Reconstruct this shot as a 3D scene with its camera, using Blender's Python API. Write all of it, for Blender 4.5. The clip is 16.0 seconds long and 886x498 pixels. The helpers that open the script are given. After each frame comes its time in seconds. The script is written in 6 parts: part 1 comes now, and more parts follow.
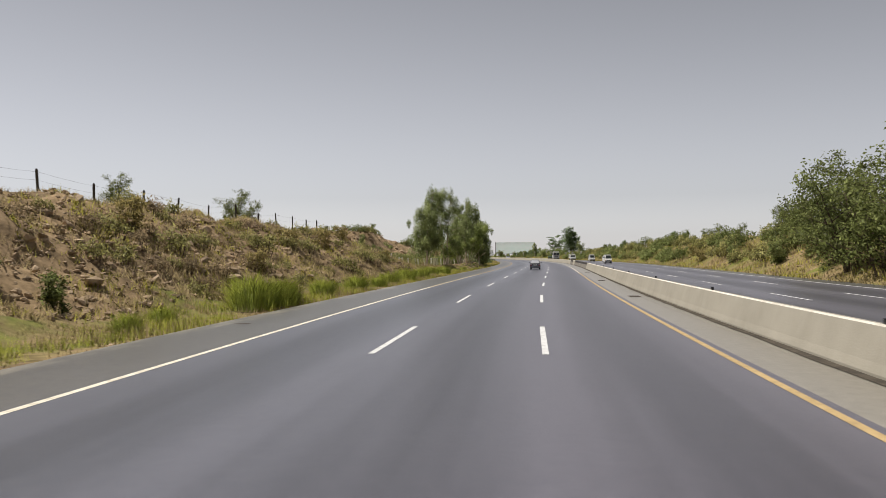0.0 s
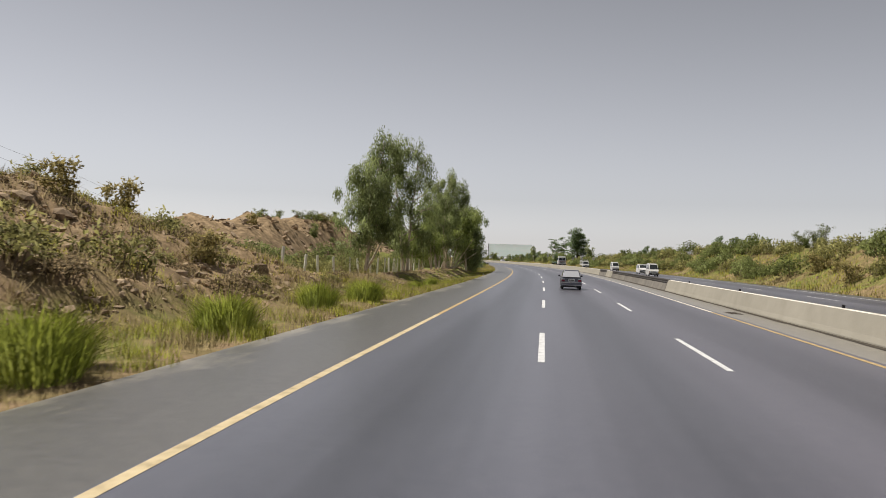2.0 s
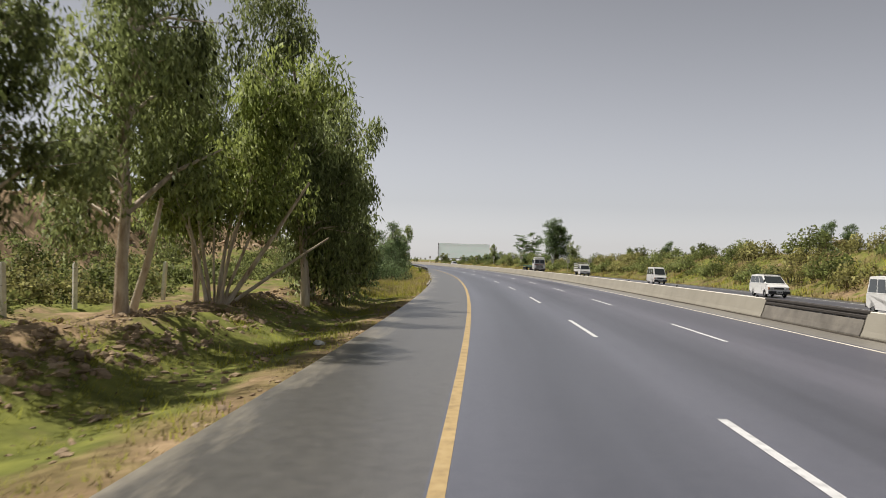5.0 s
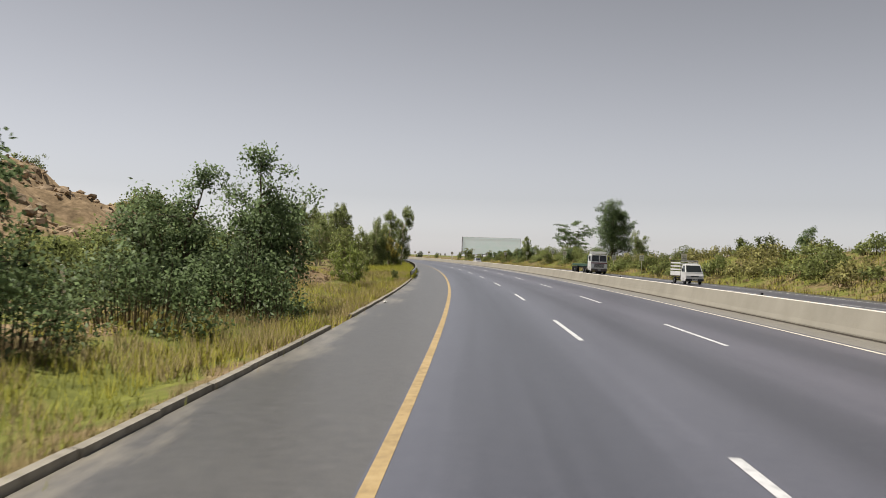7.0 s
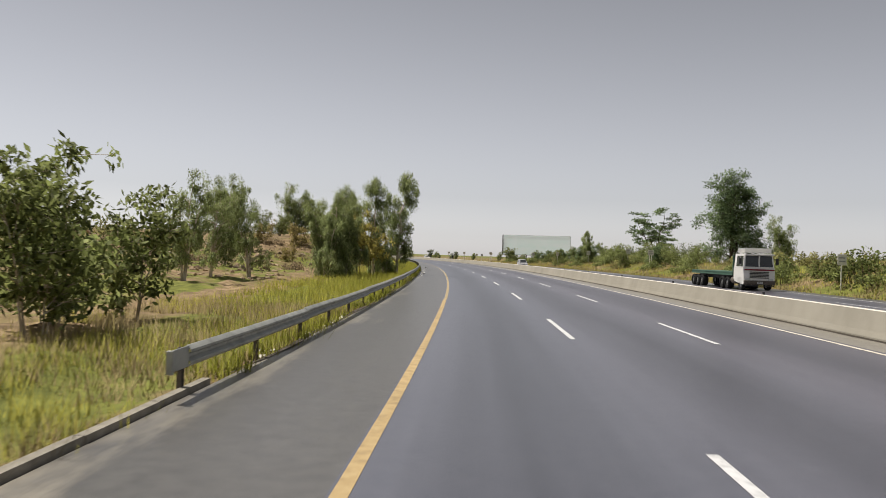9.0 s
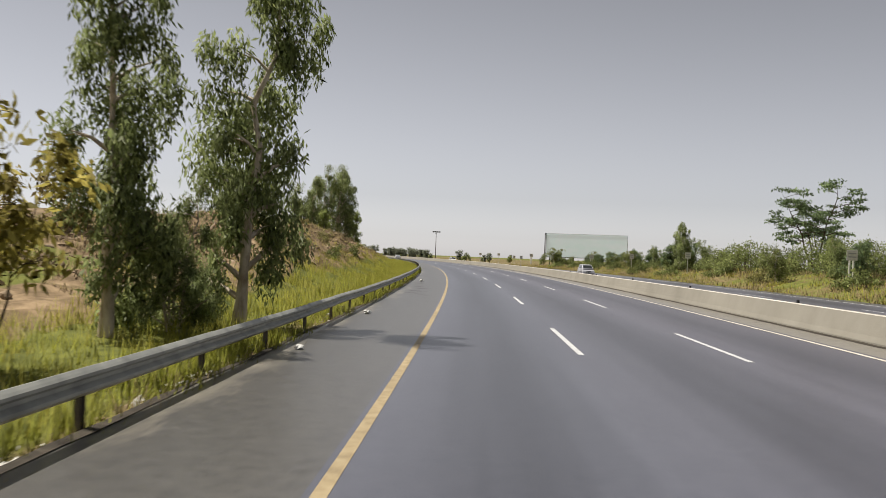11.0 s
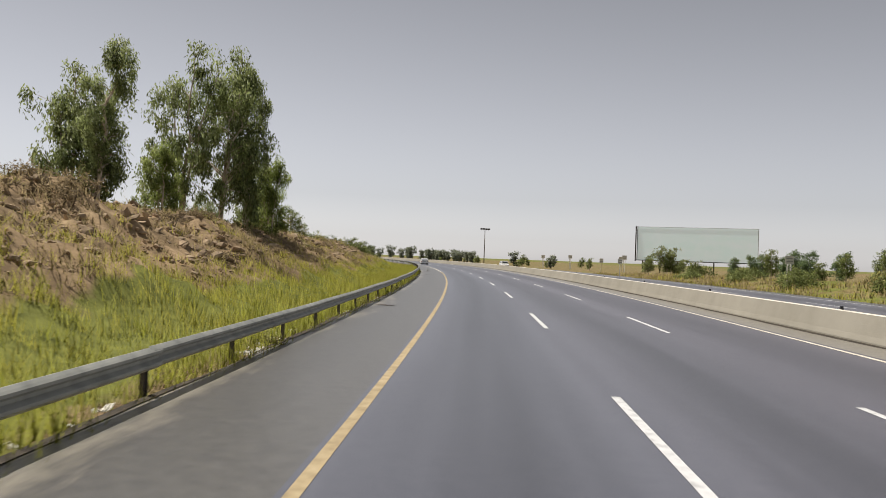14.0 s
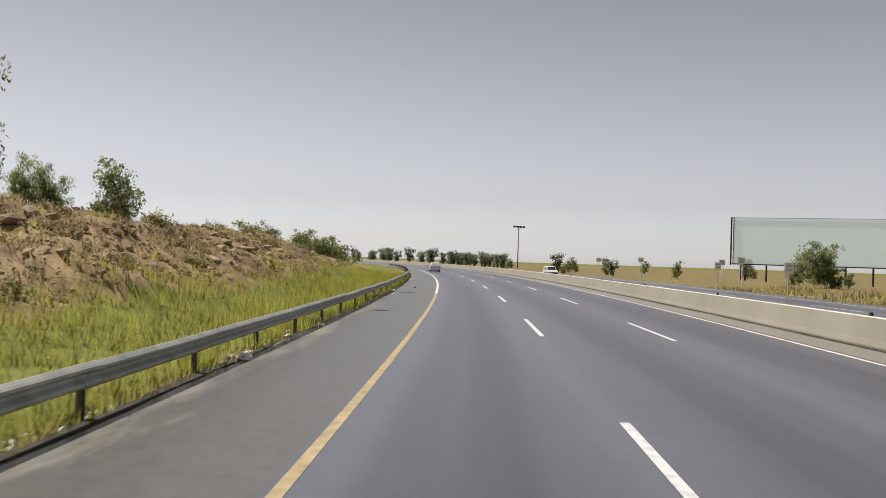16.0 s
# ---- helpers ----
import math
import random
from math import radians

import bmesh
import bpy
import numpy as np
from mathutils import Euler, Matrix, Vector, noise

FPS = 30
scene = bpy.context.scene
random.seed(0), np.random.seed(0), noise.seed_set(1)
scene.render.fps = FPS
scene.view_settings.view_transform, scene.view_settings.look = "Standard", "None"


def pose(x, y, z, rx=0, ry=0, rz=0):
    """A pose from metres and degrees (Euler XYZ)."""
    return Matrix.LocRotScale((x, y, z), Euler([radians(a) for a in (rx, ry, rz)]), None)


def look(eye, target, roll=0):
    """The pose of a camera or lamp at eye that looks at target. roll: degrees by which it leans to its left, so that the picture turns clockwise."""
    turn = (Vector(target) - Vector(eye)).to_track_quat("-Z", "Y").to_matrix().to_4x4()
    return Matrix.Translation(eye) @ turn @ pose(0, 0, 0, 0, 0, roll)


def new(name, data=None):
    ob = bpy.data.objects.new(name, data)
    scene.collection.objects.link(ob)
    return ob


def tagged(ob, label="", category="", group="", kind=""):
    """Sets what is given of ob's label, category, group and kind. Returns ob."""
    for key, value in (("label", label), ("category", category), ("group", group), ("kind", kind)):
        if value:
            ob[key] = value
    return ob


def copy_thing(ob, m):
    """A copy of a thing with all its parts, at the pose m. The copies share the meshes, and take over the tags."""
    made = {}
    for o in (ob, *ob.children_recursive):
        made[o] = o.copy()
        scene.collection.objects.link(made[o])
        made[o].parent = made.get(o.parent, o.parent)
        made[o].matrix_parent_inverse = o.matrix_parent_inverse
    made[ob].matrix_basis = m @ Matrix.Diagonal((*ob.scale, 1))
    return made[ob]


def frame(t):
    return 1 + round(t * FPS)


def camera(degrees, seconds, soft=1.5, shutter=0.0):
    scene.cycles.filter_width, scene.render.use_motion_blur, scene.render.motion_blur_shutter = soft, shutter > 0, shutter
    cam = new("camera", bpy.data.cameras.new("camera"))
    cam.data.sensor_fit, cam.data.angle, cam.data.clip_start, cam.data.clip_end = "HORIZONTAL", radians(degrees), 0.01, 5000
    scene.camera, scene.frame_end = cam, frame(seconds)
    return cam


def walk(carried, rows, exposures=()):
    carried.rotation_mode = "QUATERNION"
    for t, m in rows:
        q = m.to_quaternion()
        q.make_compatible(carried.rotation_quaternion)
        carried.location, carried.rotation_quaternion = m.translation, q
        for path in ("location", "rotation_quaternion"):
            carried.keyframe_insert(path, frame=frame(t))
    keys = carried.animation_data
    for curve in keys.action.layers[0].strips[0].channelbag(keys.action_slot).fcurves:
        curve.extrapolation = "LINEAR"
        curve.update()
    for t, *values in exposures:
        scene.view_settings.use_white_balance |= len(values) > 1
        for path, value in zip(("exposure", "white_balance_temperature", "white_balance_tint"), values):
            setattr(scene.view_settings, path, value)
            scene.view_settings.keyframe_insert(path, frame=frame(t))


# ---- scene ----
cam = camera(57.0, 16.0, soft=0.85, shutter=0.09)
# seconds, eye x y z, heading, pitch, lean (degrees)
PATH = [
    (0.0, 6.95, -0.51, 2.053, 5.56, 0.46, -0.48),
    (0.5, 6.32, 13.47, 2.053, 5.61, 0.14, 0.01),
    (1.0, 5.74, 27.36, 2.053, 5.33, 0.16, 0.37),
    (1.5, 5.15, 41.29, 2.053, 5.17, 0.35, 1.72),
    (2.0, 4.67, 55.48, 2.053, 5.01, 0.50, 1.83),
    (2.5, 4.25, 70.01, 2.053, 4.64, 0.54, 2.95),
    (3.0, 3.96, 84.33, 2.053, 3.84, 0.47, 3.12),
    (3.5, 3.89, 98.37, 2.053, 4.06, 0.11, 1.32),
    (4.0, 3.83, 112.70, 2.053, 2.74, 1.05, 2.87),
    (4.5, 3.98, 126.95, 2.053, 2.11, 0.08, 3.71),
    (5.0, 4.37, 141.18, 2.053, 1.80, 0.74, 1.87),
    (5.5, 4.71, 155.59, 2.053, 2.23, 0.70, 1.88),
    (6.0, 4.99, 170.23, 2.053, 2.72, 0.61, 1.90),
    (6.5, 5.16, 184.86, 2.053, 3.28, 0.50, 1.92),
    (7.0, 5.17, 199.24, 2.053, 3.87, 0.41, 1.94),
    (7.5, 4.97, 213.13, 2.053, 4.51, 0.37, 1.95),
    (8.0, 4.60, 226.69, 2.053, 5.44, 0.41, 1.42),
    (8.5, 3.97, 240.49, 2.053, 6.12, 0.40, 1.54),
    (9.0, 3.03, 254.70, 2.053, 6.76, 0.38, 1.81),
    (9.5, 1.87, 269.17, 2.053, 7.37, 0.36, 2.14),
    (10.0, 0.57, 283.79, 2.053, 7.96, 0.34, 2.41),
    (10.5, -0.77, 298.43, 2.053, 8.55, 0.33, 2.53),
    (11.0, -2.18, 313.04, 2.053, 9.21, 0.42, 2.26),
    (11.5, -3.74, 327.20, 2.053, 9.89, 0.41, 2.13),
    (12.0, -5.52, 340.87, 2.053, 10.26, 0.67, 1.84),
    (12.5, -7.41, 355.40, 2.053, 10.99, 0.39, 2.03),
    (13.0, -9.47, 369.91, 2.053, 11.67, 0.55, 2.08),
    (13.5, -11.67, 384.20, 2.053, 12.39, 0.48, 2.36),
    (14.0, -14.04, 398.09, 2.053, 13.08, 0.51, 2.05),
    (14.5, -16.57, 412.07, 2.053, 13.57, 0.31, 2.33),
    (15.0, -19.38, 426.31, 2.053, 14.21, 0.62, 2.11),
    (15.5, -22.14, 440.61, 2.053, 14.86, 0.52, 1.90),
    (16.0, -25.08, 454.46, 2.053, 15.25, 0.71, 1.84),
]

def aim(x, y, z, yaw, pitch, lean):
    """The pose of an eye that heads yaw degrees to the left of +y."""
    a, b = radians(yaw), radians(pitch)
    way = Vector((-math.sin(a) * math.cos(b), math.cos(a) * math.cos(b), math.sin(b)))
    return look((x, y, z), Vector((x, y, z)) + way, lean)


walk(cam, [(t, aim(*row)) for t, *row in PATH])

# ---- the line of the motorway: s metres along the left edge line, u metres to its right ----
BEND_S = np.arange(-50, 851, 75.0)
BEND = np.array([-1.268, -0.626, 0.122, 0.818, 0.926, 0.612, 0.785, 0.804, 1.051, 1.094, 1.101, 1.102, 1.103]) / 1000
SG = np.arange(-300.0, 1400.0, 1.0)
_k = np.interp(SG, BEND_S, BEND) * np.interp(SG, [-300, -120, -50, 900, 1100], [0, 0, 1, 1, 0.2])
TH = np.concatenate([[0], np.cumsum((_k[1:] + _k[:-1]) / 2)])
TH -= np.interp(0, SG, TH)
_dx, _dy = -np.sin(TH), np.cos(TH)
CX = np.concatenate([[0], np.cumsum((_dx[1:] + _dx[:-1]) / 2)])
CY = np.concatenate([[0], np.cumsum((_dy[1:] + _dy[:-1]) / 2)])
CX -= np.interp(0, SG, CX)
CY -= np.interp(0, SG, CY)


def on_plan(s, u):
    """World x and y, as arrays, of places along and beside the motorway."""
    s, u = np.asarray(s, float), np.asarray(u, float)
    t = np.interp(s, SG, TH)
    return np.interp(s, SG, CX) + u * np.cos(t), np.interp(s, SG, CY) + u * np.sin(t)


def spot(s, u, z=0.0, turn=0.0, scale=1.0):
    """A pose at a place beside the motorway, heading along it."""
    x, y = on_plan(s, u)
    return pose(float(x), float(y), z, 0, 0, math.degrees(float(np.interp(s, SG, TH))) + turn) @ Matrix.Scale(scale, 4)


# ---- light: high hazy sun from ahead on the left ----
SUN_TURN, SUN_UP = 72.0, 62.0   # degrees left of +y, above the horizon
sun = new("sun", bpy.data.lights.new("sun", "SUN"))
sun.data.energy, sun.data.angle, sun.data.color = 5.0, radians(0.8), (1.0, 0.94, 0.85)
_a, _b = radians(SUN_TURN), radians(SUN_UP)
_to = Vector((-math.sin(_a) * math.cos(_b), math.cos(_a) * math.cos(_b), math.sin(_b)))
sun.matrix_world = look(_to * 300, (0, 0, 0))
world = bpy.data.worlds.new("hazy_sky")
scene.world = world
world.use_nodes = True
_n = world.node_tree.nodes
_sky = _n.new("ShaderNodeTexSky")
_sky.sky_type, _sky.sun_disc = "NISHITA", False
_sky.sun_elevation, _sky.sun_rotation = _b, -_a
_sky.air_density, _sky.dust_density, _sky.ozone_density, _sky.altitude = 1.0, 0.35, 1.0, 0
_hs = _n.new("ShaderNodeHueSaturation")
_hs.inputs["Saturation"].default_value = 0.19
world.node_tree.links.new(_sky.outputs[0], _hs.inputs["Color"])
_mx = _n.new("ShaderNodeMix")
_mx.data_type, _mx.blend_type = "RGBA", "MULTIPLY"
_mx.inputs[0].default_value, _mx.inputs[7].default_value = 1.0, (1.0, 0.985, 1.02, 1)
world.node_tree.links.new(_hs.outputs[0], _mx.inputs[6])
# haze: the sky is palest over the horizon and deepens upwards
_tc, _xyz, _up, _deep = _n.new("ShaderNodeTexCoord"), _n.new("ShaderNodeSeparateXYZ"), _n.new("ShaderNodeMapRange"), _n.new("ShaderNodeVectorMath")
world.node_tree.links.new(_tc.outputs["Generated"], _xyz.inputs[0])
world.node_tree.links.new(_xyz.outputs[2], _up.inputs["Value"])
_up.inputs["From Min"].default_value, _up.inputs["From Max"].default_value = 0.04, 0.42
_up.inputs["To Min"].default_value, _up.inputs["To Max"].default_value = 1.0, 0.58
_deep.operation = "SCALE"
world.node_tree.links.new(_mx.outputs[2], _deep.inputs[0])
world.node_tree.links.new(_up.outputs[0], _deep.inputs["Scale"])
world.node_tree.links.new(_deep.outputs[0], _n["Background"].inputs[0])
_n["Background"].inputs[1].default_value = 0.097
scene.view_settings.exposure = 0.02


# ---- materials ----
def material(name, colours, scale=1.0, rough=0.85, bump=0.0, bump_scale=None, metal=0.0, island=0.0, each=0.0, through_leaf=0.0, coat=0.0, stretch=(1, 1, 1), coords="Object", blotch=0.0, tone=0.0):
    """A noise-varied surface: colours from dark to light, in metres; island and each: how far pieces differ."""
    m = bpy.data.materials.new(name)
    m.use_nodes = True
    t = m.node_tree
    N, L = t.nodes, t.links
    b = N["Principled BSDF"]
    b.inputs["Roughness"].default_value, b.inputs["Metallic"].default_value = rough, metal
    b.inputs["Coat Weight"].default_value = coat
    if rough >= 0.85 or through_leaf:
        b.inputs["Specular IOR Level"].default_value = 0.2
    tc, mp, nz, cr = N.new("ShaderNodeTexCoord"), N.new("ShaderNodeMapping"), N.new("ShaderNodeTexNoise"), N.new("ShaderNodeValToRGB")
    mp.inputs["Scale"].default_value = stretch
    L.new(tc.outputs[coords], mp.inputs["Vector"])
    L.new(mp.outputs[0], nz.inputs["Vector"])
    nz.inputs["Scale"].default_value, nz.inputs["Detail"].default_value, nz.inputs["Roughness"].default_value = scale, 6, 0.65
    e = cr.color_ramp.elements
    while len(e) < len(colours):
        e.new(0.5)
    for i, c in enumerate(colours):
        e[i].position, e[i].color = 0.3 + 0.4 * i / max(1, len(colours) - 1), (*c, 1)
    L.new(nz.outputs["Fac"], cr.inputs[0])
    out = cr.outputs[0]
    if island or each:
        src = N.new("ShaderNodeNewGeometry").outputs["Random Per Island"] if island else N.new("ShaderNodeObjectInfo").outputs["Random"]
        hs, mr = N.new("ShaderNodeHueSaturation"), N.new("ShaderNodeMapRange")
        k = island or each
        mr.inputs["To Min"].default_value, mr.inputs["To Max"].default_value = 1 - k, 1 + k
        L.new(src, mr.inputs["Value"])
        L.new(mr.outputs[0], hs.inputs["Value"])
        L.new(out, hs.inputs["Color"])
        out = hs.outputs[0]
    if tone:
        # each spray of leaves has its own shade of green
        at, mt, ht = N.new("ShaderNodeAttribute"), N.new("ShaderNodeMapRange"), N.new("ShaderNodeHueSaturation")
        at.attribute_name = "tone"
        mt.inputs["To Min"].default_value, mt.inputs["To Max"].default_value = 1 - tone, 1 + tone
        L.new(at.outputs["Fac"], mt.inputs["Value"])
        L.new(mt.outputs[0], ht.inputs["Value"])
        L.new(out, ht.inputs["Color"])
        out = ht.outputs[0]
    if blotch:
        n2, mr2, mx = N.new("ShaderNodeTexNoise"), N.new("ShaderNodeMapRange"), N.new("ShaderNodeHueSaturation")
        n2.inputs["Scale"].default_value, n2.inputs["Detail"].default_value = scale * 0.13, 3
        L.new(mp.outputs[0], n2.inputs["Vector"])
        mr2.inputs["From Min"].default_value, mr2.inputs["From Max"].default_value = 0.3, 0.7
        mr2.inputs["To Min"].default_value, mr2.inputs["To Max"].default_value = 1 - blotch, 1 + blotch
        L.new(n2.outputs["Fac"], mr2.inputs["Value"])
        L.new(mr2.outputs[0], mx.inputs["Value"])
        L.new(out, mx.inputs["Color"])
        out = mx.outputs[0]
    L.new(out, b.inputs["Base Color"])
    if bump:
        bn, bp = N.new("ShaderNodeTexNoise"), N.new("ShaderNodeBump")
        bn.inputs["Scale"].default_value, bn.inputs["Detail"].default_value = bump_scale or scale * 4, 8
        L.new(tc.outputs["Object"], bn.inputs["Vector"])
        L.new(bn.outputs["Fac"], bp.inputs["Height"])
        bp.inputs["Strength"].default_value, bp.inputs["Distance"].default_value = bump, 0.05
        L.new(bp.outputs[0], b.inputs["Normal"])
    if through_leaf:
        tl, ms = N.new("ShaderNodeBsdfTranslucent"), N.new("ShaderNodeMixShader")
        L.new(out, tl.inputs["Color"])
        ms.inputs[0].default_value = through_leaf
        L.new(b.outputs[0], ms.inputs[1])
        L.new(tl.outputs[0], ms.inputs[2])
        L.new(ms.outputs[0], N["Material Output"].inputs["Surface"])
    return m


def haze_through(m, share):
    """Mixes transparency into a sheet, so the sky behind pales it like haze."""
    N, L = m.node_tree.nodes, m.node_tree.links
    tr, ms, o = N.new("ShaderNodeBsdfTransparent"), N.new("ShaderNodeMixShader"), N["Material Output"]
    ms.inputs[0].default_value = share
    L.new(o.inputs["Surface"].links[0].from_socket, ms.inputs[1])
    L.new(tr.outputs[0], ms.inputs[2])
    L.new(ms.outputs[0], o.inputs["Surface"])
    return m


def road_material(name, dark, light, track, dust=None, browner=0.0):
    """Worn asphalt: grain, long streaks along the lanes, and an oil band down the middle of each."""
    m = material(name, [dark, light], scale=4.0, rough=0.34, bump=0.10, bump_scale=60, blotch=0.03)
    N, L = m.node_tree.nodes, m.node_tree.links
    b = N["Principled BSDF"]
    old = b.inputs["Base Color"].links[0].from_socket
    uv, sep = N.new("ShaderNodeUVMap"), N.new("ShaderNodeSeparateXYZ")
    uv.uv_map = "su"
    L.new(uv.outputs[0], sep.inputs[0])
    a, w = N.new("ShaderNodeMath"), N.new("ShaderNodeMath")
    a.operation, a.inputs[1].default_value = "MULTIPLY", 2 * math.pi / 3.65
    L.new(sep.outputs[0], a.inputs[0])
    w.operation = "COSINE"
    L.new(a.outputs[0], w.inputs[0])
    mp, nz, ad, mr, hs = N.new("ShaderNodeMapping"), N.new("ShaderNodeTexNoise"), N.new("ShaderNodeMath"), N.new("ShaderNodeMapRange"), N.new("ShaderNodeHueSaturation")
    mp.inputs["Scale"].default_value = (1.6, 0.03, 1)
    L.new(uv.outputs[0], mp.inputs[0])
    L.new(mp.outputs[0], nz.inputs["Vector"])
    nz.inputs["Scale"].default_value, nz.inputs["Detail"].default_value = 1.0, 4
    ad.operation = "MULTIPLY_ADD"
    ad.inputs[1].default_value = 3.0
    L.new(nz.outputs["Fac"], ad.inputs[0])
    L.new(w.outputs[0], ad.inputs[2])
    mr.inputs["From Min"].default_value, mr.inputs["From Max"].default_value = 0.3, 2.7
    mr.inputs["To Min"].default_value, mr.inputs["To Max"].default_value = 1 - track, 1 + track
    L.new(ad.outputs[0], mr.inputs["Value"])
    L.new(mr.outputs[0], hs.inputs["Value"])
    L.new(old, hs.inputs["Color"])
    L.new(hs.outputs[0], b.inputs["Base Color"])
    if browner:
        # the inner lanes are of a browner, older mix, with long uneven seams between
        n3, m3, fr, wv, tint = N.new("ShaderNodeTexNoise"), N.new("ShaderNodeMapping"), N.new("ShaderNodeMapRange"), N.new("ShaderNodeMath"), N.new("ShaderNodeMix")
        m3.inputs["Scale"].default_value = (0.5, 0.02, 1)
        L.new(uv.outputs[0], m3.inputs[0])
        L.new(m3.outputs[0], n3.inputs["Vector"])
        n3.inputs["Scale"].default_value, n3.inputs["Detail"].default_value = 1.0, 3
        wv.operation, wv.inputs[1].default_value = "MULTIPLY_ADD", 3.0
        L.new(n3.outputs["Fac"], wv.inputs[0])
        L.new(sep.outputs[0], wv.inputs[2])
        fr.inputs["From Min"].default_value, fr.inputs["From Max"].default_value = 4.0, 9.5
        fr.inputs["To Min"].default_value, fr.inputs["To Max"].default_value = 0.0, browner
        L.new(wv.outputs[0], fr.inputs["Value"])
        tint.data_type, tint.blend_type = "RGBA", "MULTIPLY"
        tint.inputs[7].default_value = (1.0, 0.86, 0.84, 1)
        L.new(fr.outputs[0], tint.inputs[0])
        L.new(hs.outputs[0], tint.inputs[6])
        L.new(tint.outputs[2], b.inputs["Base Color"])
    if dust:
        # blown dust that gathers towards the outer edge, in broken drifts
        lo, hi, tint = dust
        m2, n2, ed, sm, mx = N.new("ShaderNodeMapping"), N.new("ShaderNodeTexNoise"), N.new("ShaderNodeMapRange"), N.new("ShaderNodeMath"), N.new("ShaderNodeMix")
        m2.inputs["Scale"].default_value = (1.1, 0.22, 1)
        L.new(uv.outputs[0], m2.inputs[0])
        L.new(m2.outputs[0], n2.inputs["Vector"])
        n2.inputs["Scale"].default_value, n2.inputs["Detail"].default_value, n2.inputs["Roughness"].default_value = 1.0, 7, 0.7
        ed.inputs["From Min"].default_value, ed.inputs["From Max"].default_value = lo, hi
        ed.inputs["To Min"].default_value, ed.inputs["To Max"].default_value = -1.75, -3.1
        L.new(sep.outputs[0], ed.inputs["Value"])
        sm.operation, sm.use_clamp, sm.inputs[1].default_value = "MULTIPLY_ADD", True, 4.6
        L.new(n2.outputs["Fac"], sm.inputs[0])
        L.new(ed.outputs[0], sm.inputs[2])
        mx.data_type = "RGBA"
        L.new(sm.outputs[0], mx.inputs[0])
        L.new(hs.outputs[0], mx.inputs[6])
        mx.inputs[7].default_value = (*tint, 1)
        L.new(mx.outputs[2], b.inputs["Base Color"])
    return m


def ground_material():
    """Soil, dry grass and green grass, mixed by what grows there, broken up by noise."""
    m = material("earth_and_grass", [(0.105, 0.074, 0.040), (0.245, 0.172, 0.097), (0.415, 0.30, 0.178)], scale=1.1, rough=0.95, bump=1.0, bump_scale=3.5, blotch=0.2)
    N, L = m.node_tree.nodes, m.node_tree.links
    b = N["Principled BSDF"]
    soil = b.inputs["Base Color"].links[0].from_socket
    tc = N.new("ShaderNodeTexCoord")
    for att, lo, hi, sc in (("dry", (0.11, 0.083, 0.034), (0.27, 0.212, 0.095), 2.5), ("green", (0.094, 0.105, 0.023), (0.212, 0.222, 0.048), 1.7)):
        at, nz, nn, cr, mr, mx = N.new("ShaderNodeAttribute"), N.new("ShaderNodeTexNoise"), N.new("ShaderNodeTexNoise"), N.new("ShaderNodeValToRGB"), N.new("ShaderNodeMath"), N.new("ShaderNodeMix")
        at.attribute_name = att
        nz.inputs["Scale"].default_value, nz.inputs["Detail"].default_value = sc, 8
        nn.inputs["Scale"].default_value, nn.inputs["Detail"].default_value = sc * 0.4, 6
        L.new(tc.outputs["Object"], nz.inputs["Vector"])
        L.new(tc.outputs["Object"], nn.inputs["Vector"])
        cr.color_ramp.elements[0].position, cr.color_ramp.elements[1].position = 0.3, 0.7
        cr.color_ramp.elements[0].color, cr.color_ramp.elements[1].color = (*lo, 1), (*hi, 1)
        L.new(nz.outputs["Fac"], cr.inputs[0])
        # cover grows where the share beats the noise
        mr.operation, mr.use_clamp = "MULTIPLY_ADD", True
        sb = N.new("ShaderNodeMath")
        sb.operation = "SUBTRACT"
        L.new(at.outputs["Fac"], sb.inputs[0])
        L.new(nn.outputs["Fac"], sb.inputs[1])
        mr.inputs[1].default_value, mr.inputs[2].default_value = 5.0, 0.5
        L.new(sb.outputs[0], mr.inputs[0])
        mx.data_type = "RGBA"
        L.new(mr.outputs[0], mx.inputs[0])
        L.new(soil, mx.inputs[6])
        L.new(cr.outputs[0], mx.inputs[7])
        soil = mx.outputs[2]
    L.new(soil, b.inputs["Base Color"])
    return m


def plain(name, colour, rough=0.5, metal=0.0, coat=0.0, vary=0.12, scale=3.0):
    """A painted or moulded surface with slight dirt."""
    c = np.array(colour)
    return material(name, [tuple(c * (1 - vary)), tuple(np.minimum(c * (1 + vary), 1))], scale=scale, rough=rough, metal=metal, coat=coat)


ASPHALT = road_material("asphalt", (0.079, 0.082, 0.102), (0.098, 0.100, 0.121), 0.30, browner=0.6)
MEDIAN = road_material("dusty_median_asphalt", (0.19, 0.175, 0.15), (0.27, 0.25, 0.215), 0.08)
PALE_CONCRETE = material("pale_concrete", [(0.50, 0.47, 0.40), (0.70, 0.66, 0.58), (0.76, 0.72, 0.64)], scale=1.5, rough=0.9, blotch=0.1)
SHOULDER = road_material("shoulder_asphalt", (0.085, 0.082, 0.079), (0.128, 0.122, 0.114), 0.06, (-2.85, -1.3, (0.29, 0.262, 0.215)))
CONCRETE = material("concrete", [(0.28, 0.26, 0.215), (0.315, 0.292, 0.243), (0.345, 0.32, 0.268)], scale=0.5, rough=0.9, bump=0.15, bump_scale=25, blotch=0.06)
